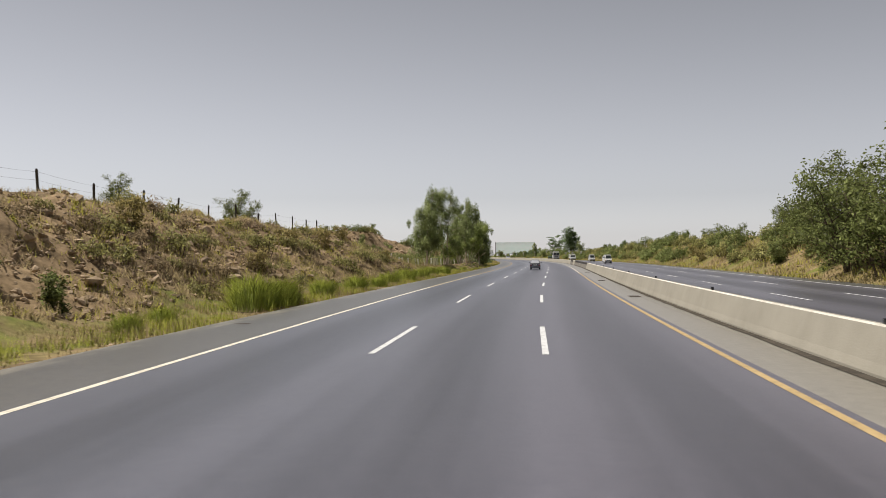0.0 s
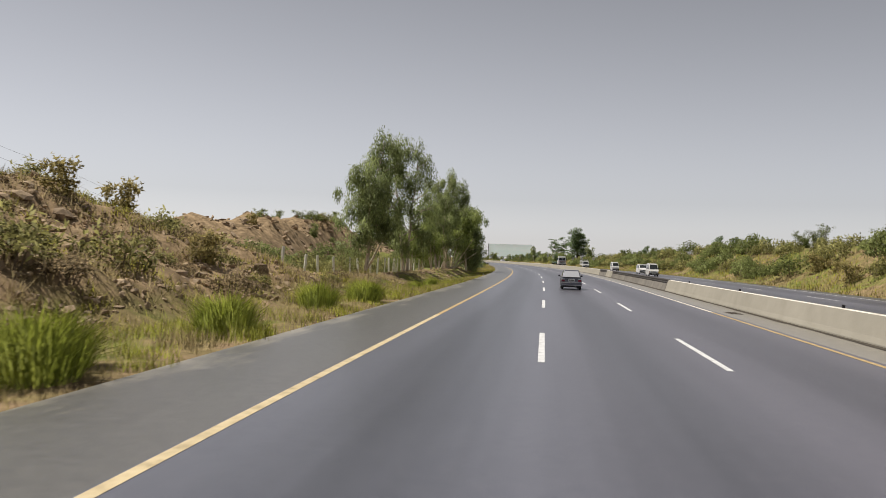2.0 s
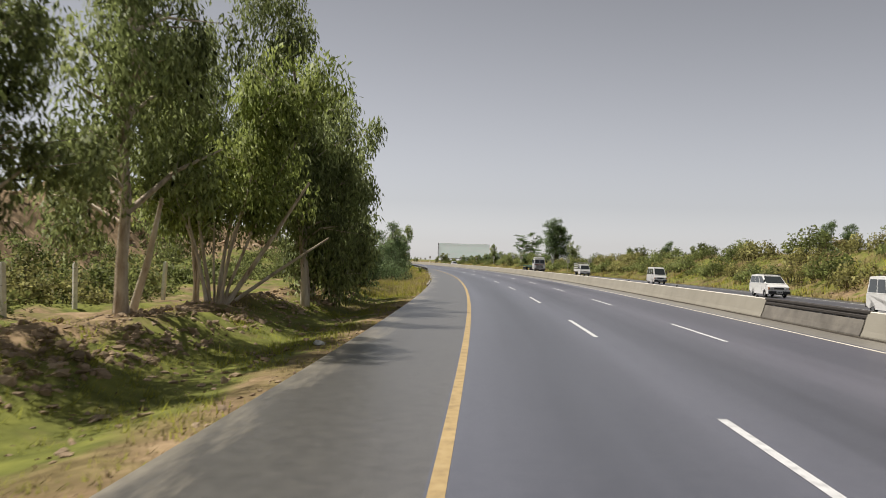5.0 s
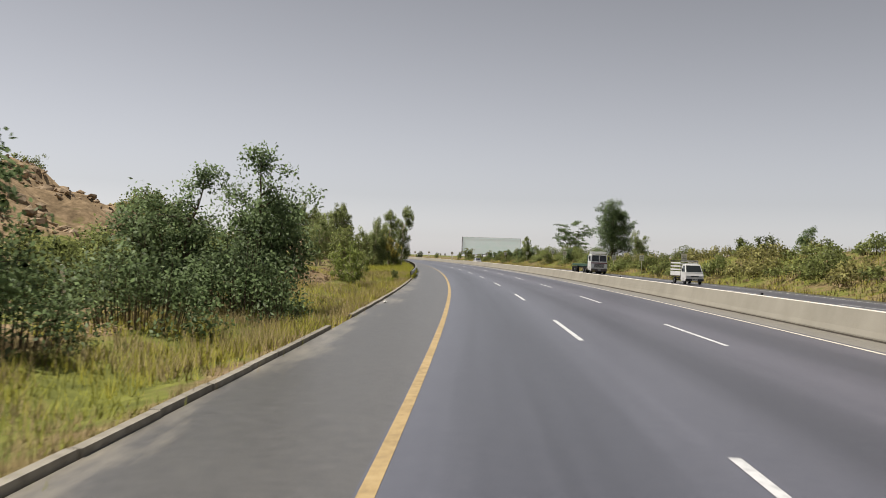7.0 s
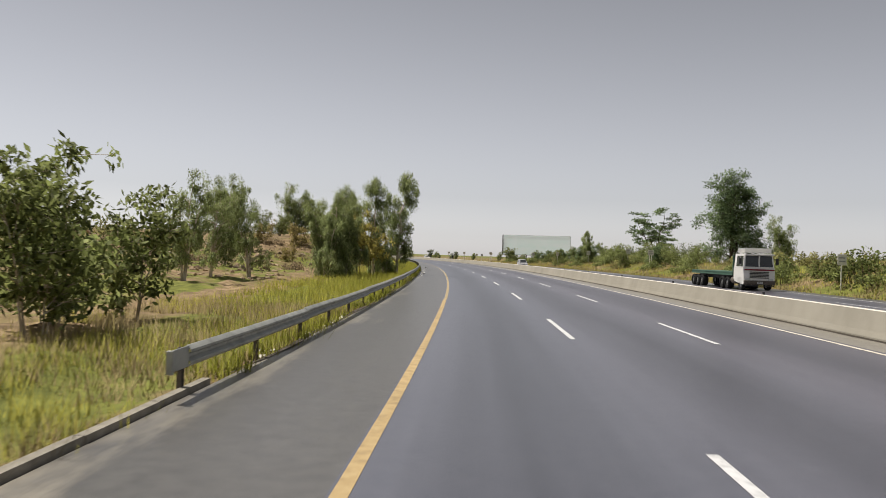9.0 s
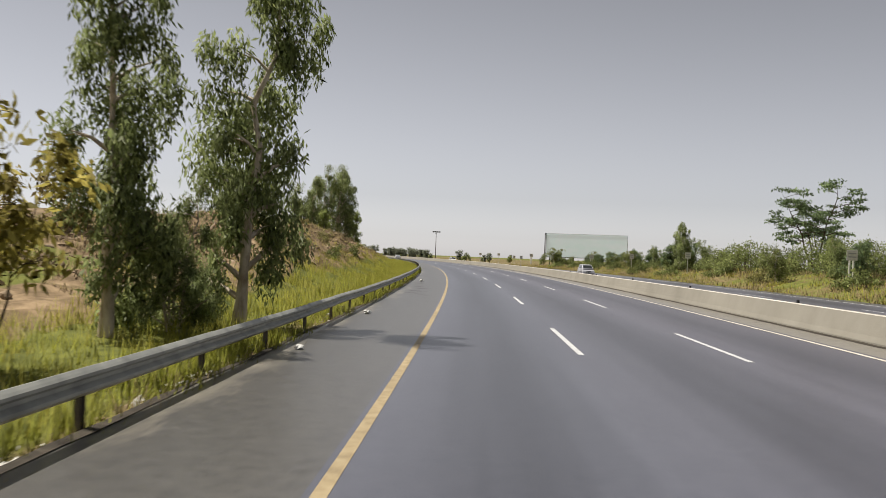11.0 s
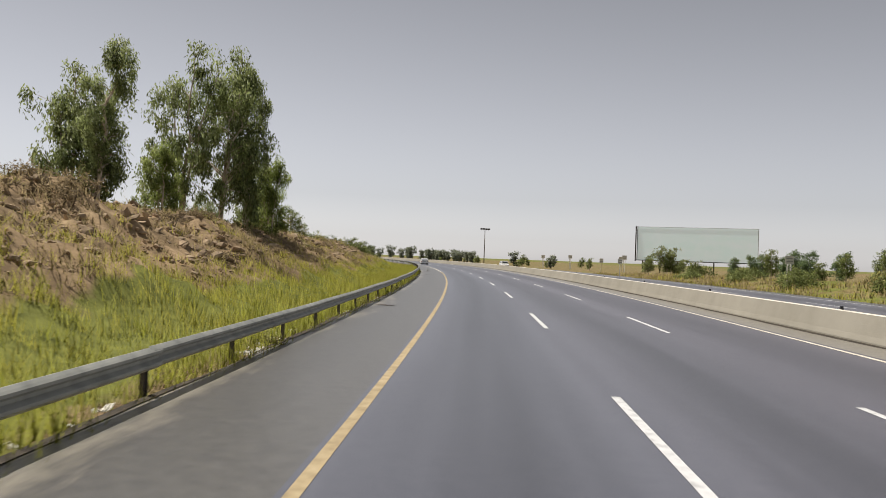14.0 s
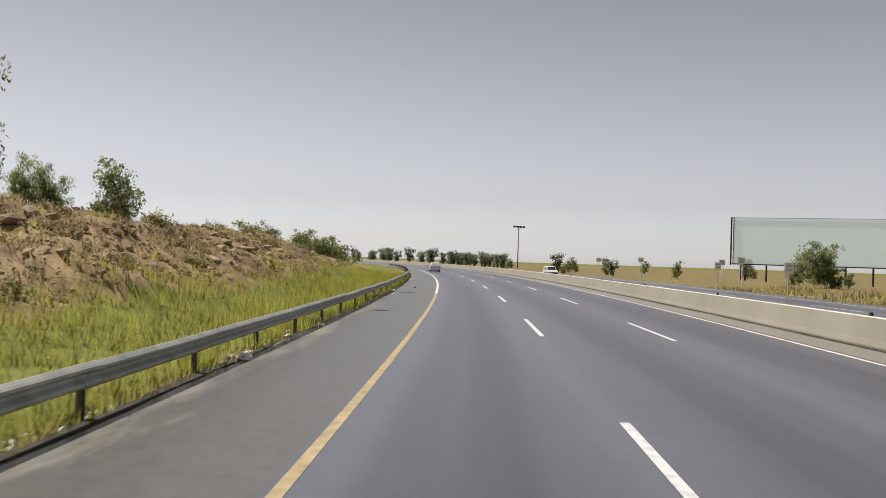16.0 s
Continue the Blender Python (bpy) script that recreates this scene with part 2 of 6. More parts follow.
# Darker than the barrier's concrete, for the crossover sills.
DARK_CONCRETE = material("dark_concrete", [(0.13, 0.12, 0.105), (0.18, 0.165, 0.145), (0.23, 0.21, 0.18)], scale=1.2, rough=0.9, bump=0.2, bump_scale=25, blotch=0.15)
KERB = material("kerb_concrete", [(0.20, 0.18, 0.145), (0.36, 0.33, 0.275)], scale=3, rough=0.9, bump=0.3, bump_scale=18, each=0.12)
WHITE_LINE = material("white_road_paint", [(0.38, 0.38, 0.38), (0.63, 0.63, 0.63), (0.72, 0.72, 0.72)], scale=5, rough=0.6, blotch=0.06)
YELLOW_LINE = material("yellow_road_paint", [(0.28, 0.20, 0.10), (0.43, 0.305, 0.14), (0.50, 0.375, 0.19)], scale=4, rough=0.6, blotch=0.08)
PALE_YELLOW_LINE = material("worn_yellow_road_paint", [(0.34, 0.265, 0.15), (0.53, 0.425, 0.25), (0.62, 0.52, 0.33)], scale=4, rough=0.6, blotch=0.08)
TAN_LINE = material("dusty_yellow_road_paint", [(0.26, 0.20, 0.11), (0.39, 0.30, 0.165), (0.47, 0.38, 0.23)], scale=4, rough=0.6, blotch=0.10)
STAIN = material("old_dirt", [(0.075, 0.066, 0.058), (0.115, 0.10, 0.09)], scale=2.2, rough=0.9)
CREAM_LINE = material("faded_road_paint", [(0.45, 0.40, 0.30), (0.68, 0.63, 0.52), (0.75, 0.71, 0.62)], scale=4, rough=0.6, blotch=0.08)
EARTH = ground_material()
ROCK = material("red_rock", [(0.17, 0.12, 0.076), (0.33, 0.245, 0.16), (0.47, 0.365, 0.255)], scale=1.3, rough=0.95, bump=0.7, bump_scale=6, island=0.25)
GUTTER = material("gutter_dark", [(0.035, 0.03, 0.025), (0.10, 0.085, 0.065)], scale=2.5, rough=0.95, bump=0.4)
ZINC = material("galvanised_steel", [(0.22, 0.225, 0.205), (0.35, 0.355, 0.325), (0.43, 0.43, 0.39)], scale=2.2, rough=0.55, metal=0.25, each=0.08, blotch=0.12)
DARK_STEEL = material("tarnished_steel", [(0.035, 0.03, 0.027), (0.075, 0.065, 0.058)], scale=4, rough=0.7, metal=0.2)
RUST = material("weathered_steel", [(0.09, 0.075, 0.06), (0.19, 0.165, 0.14)], scale=4, rough=0.75, metal=0.3)
POST_WHITE = material("whitewashed_post", [(0.58, 0.55, 0.48), (0.82, 0.80, 0.73)], scale=5, rough=0.9, each=0.15)
POST_DARK = material("dark_post", [(0.035, 0.03, 0.025), (0.08, 0.07, 0.055)], scale=6, rough=0.9)
BARK = material("pale_bark", [(0.21, 0.15, 0.10), (0.50, 0.42, 0.32), (0.66, 0.59, 0.49)], scale=3.5, rough=0.9, bump=0.4, stretch=(1, 1, 0.3))
BARK_DARK = material("brown_bark", [(0.06, 0.045, 0.03), (0.16, 0.12, 0.085)], scale=5, rough=0.95, bump=0.5)
LEAF_GUM = material("gum_leaves", [(0.18, 0.222, 0.082), (0.32, 0.36, 0.14)], scale=0.5, rough=0.5, island=0.4, through_leaf=0.50, tone=0.32)
LEAF_FRESH = material("fresh_gum_leaves", [(0.20, 0.25, 0.065), (0.36, 0.41, 0.12)], scale=0.5, rough=0.5, island=0.4, through_leaf=0.50, tone=0.32)
LEAF_DARK = material("dark_leaves", [(0.137, 0.195, 0.085), (0.234, 0.305, 0.143)], scale=0.5, rough=0.55, island=0.4, through_leaf=0.50, tone=0.32)
LEAF_THORN = material("thorn_leaves", [(0.124, 0.153, 0.047), (0.234, 0.260, 0.086)], scale=0.6, rough=0.6, island=0.4, through_leaf=0.50, tone=0.32)
LEAF_BUSH = material("bush_leaves", [(0.170, 0.208, 0.064), (0.305, 0.335, 0.122)], scale=0.6, rough=0.6, island=0.4, through_leaf=0.50, tone=0.32)
LEAF_OLIVE = material("olive_leaves", [(0.205, 0.200, 0.070), (0.36, 0.335, 0.125)], scale=0.6, rough=0.6, island=0.4, through_leaf=0.50, tone=0.32)
LEAF_DRY = material("dry_leaves", [(0.247, 0.202, 0.072), (0.455, 0.377, 0.156)], scale=0.6, rough=0.7, island=0.35, through_leaf=0.50, tone=0.32)
GRASS_FRESH = material("fresh_grass", [(0.27, 0.33, 0.045), (0.50, 0.52, 0.10)], scale=0.35, rough=0.6, island=0.35, through_leaf=0.5)
# Paler grey-green for far trees: distance haze put into the leaf colour.
LEAF_HAZED = material("haze_paled_leaves", [(0.20, 0.225, 0.16), (0.31, 0.335, 0.24)], scale=0.6, rough=0.7, island=0.35, through_leaf=0.5, tone=0.2)
LEAF_GOLD = material("yellowing_leaves", [(0.30, 0.26, 0.06), (0.52, 0.44, 0.12)], scale=0.6, rough=0.6, island=0.4, through_leaf=0.5, tone=0.32)
LEAF_BRUSH = material("dry_brush", [(0.20, 0.15, 0.085), (0.36, 0.28, 0.165)], scale=0.6, rough=0.8, island=0.4, through_leaf=0.45, tone=0.32)
GRASS = material("green_grass", [(0.22, 0.24, 0.028), (0.42, 0.42, 0.058)], scale=0.35, rough=0.6, island=0.35, through_leaf=0.50)
GRASS_DRY = material("dry_grass", [(0.257, 0.196, 0.088), (0.486, 0.392, 0.203)], scale=0.35, rough=0.7, island=0.35, through_leaf=0.50)
GRASS_YELLOW = material("yellowing_grass", [(0.297, 0.284, 0.041), (0.513, 0.466, 0.081)], scale=0.3, rough=0.65, island=0.3, through_leaf=0.50)
GLASS = plain("dark_car_glass", (0.03, 0.035, 0.035), rough=0.06, coat=0.5)
# Near-white base colour imitates the sky reflected in a rear window.
GLASS_SKY = plain("sky_white_car_glass", (0.86, 0.87, 0.90), rough=0.12, metal=0.4, coat=1.0, vary=0.04)
RUBBER = plain("rubber", (0.022, 0.022, 0.022), rough=0.85)
TRIM = plain("black_plastic", (0.03, 0.03, 0.032), rough=0.6)
ALLOY = plain("wheel_metal", (0.48, 0.48, 0.47), rough=0.35, metal=0.7)
CHROME = plain("bright_metal", (0.65, 0.65, 0.64), rough=0.25, metal=0.8)
RED_LENS = plain("red_lens", (0.20, 0.014, 0.03), rough=0.25, coat=0.5)
AMBER_LENS = plain("amber_lens", (0.55, 0.20, 0.02), rough=0.25, coat=0.5)
CLEAR_LENS = plain("clear_lens", (0.62, 0.64, 0.64), rough=0.15, coat=0.6)
PLATE = plain("number_plate", (0.72, 0.72, 0.70), rough=0.5)
INK = plain("dark_ink", (0.05, 0.05, 0.05), rough=0.6)
PAINT_GREY = plain("grey_car_paint", (0.125, 0.125, 0.15), rough=0.34, metal=0.65, coat=0.6, vary=0.06)
PAINT_SILVER = plain("silver_car_paint", (0.66, 0.65, 0.68), rough=0.3, metal=0.15, coat=0.6, vary=0.05)
PAINT_WHITE = plain("white_car_paint", (0.82, 0.81, 0.78), rough=0.35, coat=0.5, vary=0.05)
# Part transparent, so sky brightness is added to the sheet in place of haze.
BOARD = haze_through(material("pale_board_sheet", [(0.66, 0.96, 0.89), (0.74, 0.97, 0.93), (0.80, 0.97, 0.96)], scale=0.12, rough=0.6, stretch=(1, 1, 2), through_leaf=0.72), 0.40)
GREEN_STEEL = plain("green_painted_steel", (0.06, 0.13, 0.09), rough=0.6)
LITTER = plain("crumpled_plastic", (0.68, 0.68, 0.64), rough=0.6)


# ---- mesh helpers ----
def solid(name, verts, faces, mat, parent=None, smooth=False):
    me = bpy.data.meshes.new(name)
    me.from_pydata([tuple(map(float, v)) for v in verts] if not isinstance(verts, np.ndarray) else verts.tolist(), [], faces if isinstance(faces, list) else faces.tolist())
    me.materials.append(mat)
    if smooth:
        me.polygons.foreach_set("use_smooth", [True] * len(me.polygons))
    me.update()
    ob = new(name, me)
    ob.parent = parent
    return ob


def part(name, bm, mat, parent, label="", smooth=False, bevel=0.0):
    """Links a bmesh as one mesh under a thing or a part."""
    bmesh.ops.recalc_face_normals(bm, faces=bm.faces)
    me = bpy.data.meshes.new(name)
    bm.to_mesh(me)
    bm.free()
    me.materials.append(mat)
    if smooth:
        me.polygons.foreach_set("use_smooth", [True] * len(me.polygons))
    ob = new(name, me)
    ob.parent = parent
    if bevel:
        mod = ob.modifiers.new("rounded", "BEVEL")
        mod.width, mod.segments, mod.limit_method, mod.angle_limit = bevel, 2, "ANGLE", radians(38)
    return tagged(ob, label)


def twin(ob, m, parent=None):
    """Another part on the same mesh."""
    o = ob.copy()
    scene.collection.objects.link(o)
    o.parent = parent or ob.parent
    o.matrix_basis = m
    return o


def box(bm, c, size, m=None):
    g = bmesh.ops.create_cube(bm, size=1.0, matrix=(m or Matrix()) @ Matrix.Translation(c) @ Matrix.Diagonal((*size, 1)))
    return g["verts"]


def boxes(*items):
    bm = bmesh.new()
    for c, size in items:
        box(bm, c, size)
    return bm


def rod(bm, a, b, r0, r1=None, n=8):
    a, b = Vector(a), Vector(b)
    m = Matrix.Translation((a + b) / 2) @ (b - a).to_track_quat("Z", "Y").to_matrix().to_4x4()
    bmesh.ops.create_cone(bm, cap_ends=True, segments=n, radius1=r0, radius2=r1 if r1 is not None else r0, depth=(b - a).length, matrix=m)


def rods(*items, n=8):
    bm = bmesh.new()
    for it in items:
        rod(bm, *it, n=n)
    return bm


def thing(name, label, category, m=None, group=""):
    e = new(name)
    if m is not None:
        e.matrix_basis = m
    return tagged(e, label, category, group)


def sweep(name, prof, s0, s1, ds, mat, parent=None, closed=False, wobble=0.0, seed=1):
    """A profile of (u, z) points carried along the motorway, with a map of u and s."""
    rng = np.random.default_rng(seed)
    ss = np.linspace(s0, s1, max(2, int((s1 - s0) / ds) + 1))
    n, k = len(ss), len(prof)
    verts = np.zeros((n, k, 3))
    for j, (u, z) in enumerate(prof):
        du = wobble * np.convolve(rng.normal(size=n + 4), np.ones(5) / 2.2, "valid") if wobble else 0
        x, y = on_plan(ss, u + du)
        verts[:, j] = np.stack([x, y, np.full(n, z)], 1)
    idx = np.arange(n * k).reshape(n, k)
    cols = list(range(k if closed else k - 1))
    a, b = idx[:, cols], idx[:, [(c + 1) % k for c in cols]]
    faces = np.stack([a[:-1], b[:-1], b[1:], a[1:]], -1).reshape(-1, 4)
    fl = faces.tolist()
    if closed:
        fl += [idx[0, ::-1].tolist(), idx[-1].tolist()]
    ob = solid(name, verts.reshape(-1, 3), fl, mat, parent)
    uvl = ob.data.uv_layers.new(name="su")
    us = np.tile([p[0] for p in prof], n)
    sv = np.repeat(ss, k)
    vi = np.zeros(len(ob.data.loops), int)
    ob.data.loops.foreach_get("vertex_index", vi)
    uvl.data.foreach_set("uv", np.stack([us[vi], sv[vi]], 1).ravel())
    return ob


# ---- the lie of the land ----
def hump(x, lo, hi, soft):
    return np.clip((x - lo) / soft, 0, 1) * np.clip((hi - x) / soft, 0, 1)


def wave(s, u, size, seed=0.0):
    """Smooth two-way unevenness, about -1 to 1."""
    a, b = s / size, u / size
    return (np.sin(1.7 * a + 2.3 * b + seed) + np.sin(2.9 * a - 1.3 * b + 1.9 * seed + 1) + np.sin(-1.1 * a + 3.1 * b + 0.7 * seed + 2) + np.sin(4.3 * a + 3.7 * b + seed * 2.3)) / 2.6


def smooth01(x):
    x = np.clip(x, 0, 1)
    return x * x * (3 - 2 * x)


def height(s, u):
    """Ground height beside the road (arrays)."""
    s, u = np.asarray(s, float), np.asarray(u, float)
    # left bank: its crest along the way
    crest = np.interp(s, [-80, 35, 50, 65, 80, 90, 97, 104, 112, 122, 200, 240, 290, 330, 342, 356, 375, 400, 425, 445, 470, 500, 520, 540, 560, 590, 640, 760],
                      [5.4, 5.4, 5.0, 4.8, 4.6, 3.9, 2.9, 1.5, 0.4, 0.0, -0.3, -0.7, -0.4, 0.2, 1.5, 3.4, 4.4, 4.75, 4.45, 4.1, 3.7, 3.5, 3.75, 3.2, 2.2, 0.3, -0.3, -0.5])
    v = -u
    rise = smooth01((v - 5.6) / 11.0) * 0.55 + np.clip((v - 6.2) / 10.5, 0, 1) * 0.45
    steep = np.clip(np.abs(crest) / 4, 0, 1)
    zone = hump(v, 6.0, 18.5, 2.5) * steep
    rough = wave(s, u, 5.5, 1) * 0.42 + wave(s, u, 2.1, 2) * 0.26 + wave(s, u, 0.9, 3) * 0.13
    left = crest * rise + zone * rough - 0.10 + 0.05 * wave(s, u, 2.4, 5) * (v > 3.4)
    # low spoil heap along the fence line
    left = left + 0.48 * hump(s, 100, 192, 10) * np.exp(-((v - 8.3 - 0.6 * wave(s, u, 14, 8)) / 1.7) ** 2) * (1 + 0.5 * wave(s, u, 2.2, 4))
    left = left + 0.7 * hump(s, 228, 272, 8) * np.exp(-((v - 10.5) / 1.8) ** 2) * (1 + 0.5 * wave(s, u, 2.0, 6))
    left = left - 0.35 * hump(s, 104, 275, 10) * np.exp(-((v - 5.3) / 1.3) ** 2)
    # rocky rise behind the fence
    rock = 8.0 * np.exp(-(((s - 234) / 58) ** 4)) * smooth01((v - 36) / 10) * (1 - smooth01((v - 64) / 24)) + 6.6 * np.exp(-(((s - 290) / 42) ** 2 + ((v - 38) / 13) ** 2))
    left = left + rock * (1 + 0.16 * wave(s, u, 7, 3) + 0.07 * wave(s, u, 2.4, 9))
    # right bank beyond the far carriageway
    top = np.interp(s, [-80, 60, 110, 170, 250, 300, 350, 420, 480, 540, 700], [4.0, 4.0, 4.6, 4.4, 3.9, 3.4, 2.2, 1.6, 1.0, 0.2, -0.3])
    w = u - 28.3
    right = top * (smooth01(w / 10.0)) + 2.2 * smooth01((w - 12) / 25) * np.clip((330 - s) / 80, 0, 1) + 0.35 * hump(w, 1, 14, 3) * wave(s, u, 4.5, 2) * np.clip(top / 3, 0.3, 1) - 0.12
    mid = np.full_like(left, -0.25)
    return np.where(u < -2.6, left, np.where(u > 28.0, right, mid))


def z_at(s, u):
    return float(height(np.array([s]), np.array([u]))[0])


# ---- ground: one sheet, fine beside the road, out to the horizon ----
def build_ground():
    ss = np.concatenate([np.arange(-260, -20, 20.0), np.arange(-20, 10, 3.0), np.arange(10, 580, 0.8), np.arange(580, 760, 4.0), np.arange(760, 1300, 20.0)])
    left = np.concatenate([[-190, -150, -120, -100, -85, -74], np.arange(-66, -22, 3.0), np.arange(-22, -3, 0.62), [-2.9, -2.6]])
    right = np.concatenate([[-1.5, 28.0], np.arange(28.3, 46, 1.3), [49, 54, 60, 70, 85, 105, 130, 160, 200]])
    uu = np.concatenate([left, right])
    S, U = np.meshgrid(ss, uu, indexing="ij")
    X, Y = on_plan(S, U)
    Z = height(S, U)
    far = hump(np.abs(U), -1, 150, 60)
    Z = Z * np.where(np.abs(U) > 60, far, 1) - np.where(np.abs(U) > 60, 0.3, 0)
    rng = np.random.default_rng(3)
    Z += rng.normal(size=Z.shape) * 0.08 * ((U < -6.5) & (U > -20))
    n, k = S.shape
    idx = np.arange(n * k).reshape(n, k)
    f = np.stack([idx[:-1, :-1], idx[:-1, 1:], idx[1:, 1:], idx[1:, :-1]], -1).reshape(-1, 4).tolist()
    verts = np.stack([X, Y, Z], -1).reshape(-1, 3)
    # skirt out to the horizon
    rim = np.concatenate([idx[0, :], idx[1:, -1], idx[-1, -2::-1], idx[-2:0:-1, 0]])
    c = np.array([verts[rim, 0].mean(), verts[rim, 1].mean()])
    d = verts[rim, :2] - c
    d /= np.linalg.norm(d, axis=1)[:, None]
    ring = []
    for r in (1400, 4200):
        ring.append(np.concatenate([c + d * r, np.full((len(rim), 1), -1.0)], 1))
    base, m = len(verts), len(rim)
    verts = np.concatenate([verts, *ring])
    prev = rim
    for q in range(2):
        cur = base + q * m + np.arange(m)
        f += [[int(prev[i]), int(cur[i]), int(cur[(i + 1) % m]), int(prev[(i + 1) % m])] for i in range(m)]
        prev = cur
    ob = solid("ground", verts, f, EARTH, smooth=True)
    # what grows where
    v = -U
    bank = np.clip(np.interp(S, [-80, 98, 112, 335, 352, 560, 585], [1, 1, 0, 0, 1, 1, 0]), 0, 1)
    green = 0.72 * hump(v, 2.7, 9.2, 1.6) + 0.25 * (v > 9)
    green = green * (1 - 0.35 * bank * (S < 200)) - 0.55 * bank * hump(v, 8.8, 17, 1.5) + 0.12 * wave(S, U, 9, 4)
    green = np.where((S > 280) & (v > 2.7) & (v < 9.0), green + 0.12, green)
    green = np.where((S > 100) & (S < 210) & (v < 13), green - 0.06 - 0.12 * hump(v, 6.5, 11, 1), green)
    dry = 0.42 + 0.1 * wave(S, U, 6, 7) + 0.15 * hump(v, 2.7, 8, 1) - 0.25 * bank * hump(v, 8, 17, 2)
    rocky = 1.3 * np.exp(-(((S - 234) / 56) ** 4)) * hump(v, 33, 66, 6) + np.exp(-(((S - 290) / 36) ** 2 + ((v - 38) / 10) ** 2))
    green = np.where((v > 12.5) & (S > 104) & (S < 345), 0.56 + 0.2 * wave(S, U, 7, 4), green)
    green, dry = green - rocky * 0.45, dry - rocky * 0.25
    w = U - 28.3
    green = np.where(U > 20, 0.55 + 0.18 * wave(S, U, 8, 2) - 0.2 * np.clip((S - 470) / 60, 0, 1) - 0.15 * np.clip((170 - S) / 60, 0, 1), green)
    dry = np.where(U > 20, 0.62 + 0.2 * wave(S, U, 7, 3), dry)
    for name, a in (("green", green), ("dry", dry)):
        at = ob.data.attributes.new(name, "FLOAT", "POINT")
        at.data.foreach_set("value", np.concatenate([np.clip(a, 0, 1).ravel(), np.full(2 * m, 0.62)]).astype(np.float32))
    return tagged(ob, "dry brown earth and rough green grass", "ground", kind="structure")


ground = build_ground()

# ---- the two carriageways ----
S0, S1 = -60, 1150
road = tagged(sweep("road", [(-0.11, 0.0), (11.1, 0.0), (11.1, -0.2), (-0.11, -0.2)], S0, S1, 5, ASPHALT, closed=True), "worn grey asphalt motorway carriageway with three lanes", "road", kind="structure")
shoulder = tagged(sweep("road_shoulder", [(-2.85, -0.012), (-0.11, -0.003), (-0.11, -0.22), (-2.85, -0.22)], S0, S1, 1.5, SHOULDER, closed=True), "dusty pale asphalt hard shoulder", "shoulder", kind="structure")
median_strip = tagged(sweep("median_strip", [(11.1, -0.003), (15.0, -0.012), (15.0, -0.2), (11.1, -0.2)], S0, S1, 5, MEDIAN, closed=True), "dusty pale asphalt strip beside the concrete barrier", "shoulder", kind="structure")
far_road = tagged(sweep("far_road", [(15.0, -0.008), (26.2, -0.008), (26.2, -0.2), (15.0, -0.2)], S0, S1, 5, ASPHALT, closed=True), "worn grey asphalt opposite carriageway with three lanes", "road", kind="structure")
far_shoulder = tagged(sweep("far_road_shoulder", [(26.2, -0.012), (28.4, -0.04), (28.4, -0.2), (26.2, -0.2)], S0, S1, 3, SHOULDER, closed=True), "dusty pale asphalt hard shoulder", "shoulder", kind="structure")


def paint_line(name, u, width, s0, s1, mat, parent, z, label):
    ob = sweep(name, [(u - width / 2, z), (u + width / 2, z)], s0, s1, 3, mat, parent)
    return tagged(ob, label)


paint_line("edge_line", 0.0, 0.15, S0, 52, CREAM_LINE, road, 0.004, "faded white edge line")
paint_line("edge_line", 0.0, 0.16, 52, 84, PALE_YELLOW_LINE, road, 0.004, "worn pale yellow edge line")
paint_line("edge_line", 0.0, 0.16, 84, 292, YELLOW_LINE, road, 0.004, "faded yellow edge line")
paint_line("edge_line", 0.035, 0.145, 292, 505, TAN_LINE, road, 0.004, "dusty worn tan yellow edge line")
paint_line("edge_line", 0.0, 0.16, 505, S1, CREAM_LINE, road, 0.004, "faded white edge line")
paint_line("edge_line", 10.858, 0.15, S0, 92, YELLOW_LINE, road, 0.004, "yellow edge line")
paint_line("edge_line", 10.858, 0.15, 92, S1, CREAM_LINE, road, 0.004, "pale edge line")
paint_line("edge_line", 15.25, 0.16, S0, S1, WHITE_LINE, far_road, -0.003, "white edge line")
paint_line("edge_line", 25.95, 0.16, S0, S1, WHITE_LINE, far_road, -0.003, "white edge line")

# lane dashes
PITCH, DASH = 18.505, 6.55
_d = solid("lane_dash", [(-0.07, 0, 0.004), (0.07, 0, 0.004), (0.07, DASH, 0.004), (-0.07, DASH, 0.004)], [[0, 1, 2, 3]], WHITE_LINE, road)
_d.matrix_basis = spot(16.5 - PITCH, 3.65)
for k in range(-1, 44):
    for u, par, off in ((3.65, road, 0.0), (7.3, road, 0.0), (18.85, far_road, 1.5), (22.45, far_road, 1.5)):
        if k == -1 and u == 3.65:
            continue
        twin(_d, spot(16.5 + k * PITCH + off, u, -0.007 if par is far_road else 0.0), par)

# dark gutter strip along the barrier
tagged(sweep("gutter", [(12.38, 0.006), (12.62, 0.012)], S0, 700, 0.8, GUTTER, median_strip, wobble=0.03), "dark ragged gutter strip")

# ---- concrete median barrier with steel spans at the crossover ----
def barrier(s0, s1):
    prof = [(12.60, -0.1), (12.60, 0.05), (12.67, 0.22), (12.84, 0.80), (12.87, 0.83), (13.03, 0.83), (13.06, 0.80), (13.23, 0.22), (13.30, 0.05), (13.30, -0.1)]
    ob = tagged(sweep("median_barrier", prof, s0, s1, 2.5, CONCRETE, closed=True), "long cast pale concrete median barrier", "barrier", group="median barrier", kind="structure")
    # Paler strip along the front of the top edge.
    tagged(sweep("barrier_cap", [(12.846, 0.806), (12.867, 0.834), (12.915, 0.834)], s0, s1, 2.5, PALE_CONCRETE, ob), "pale top edge")
    return ob


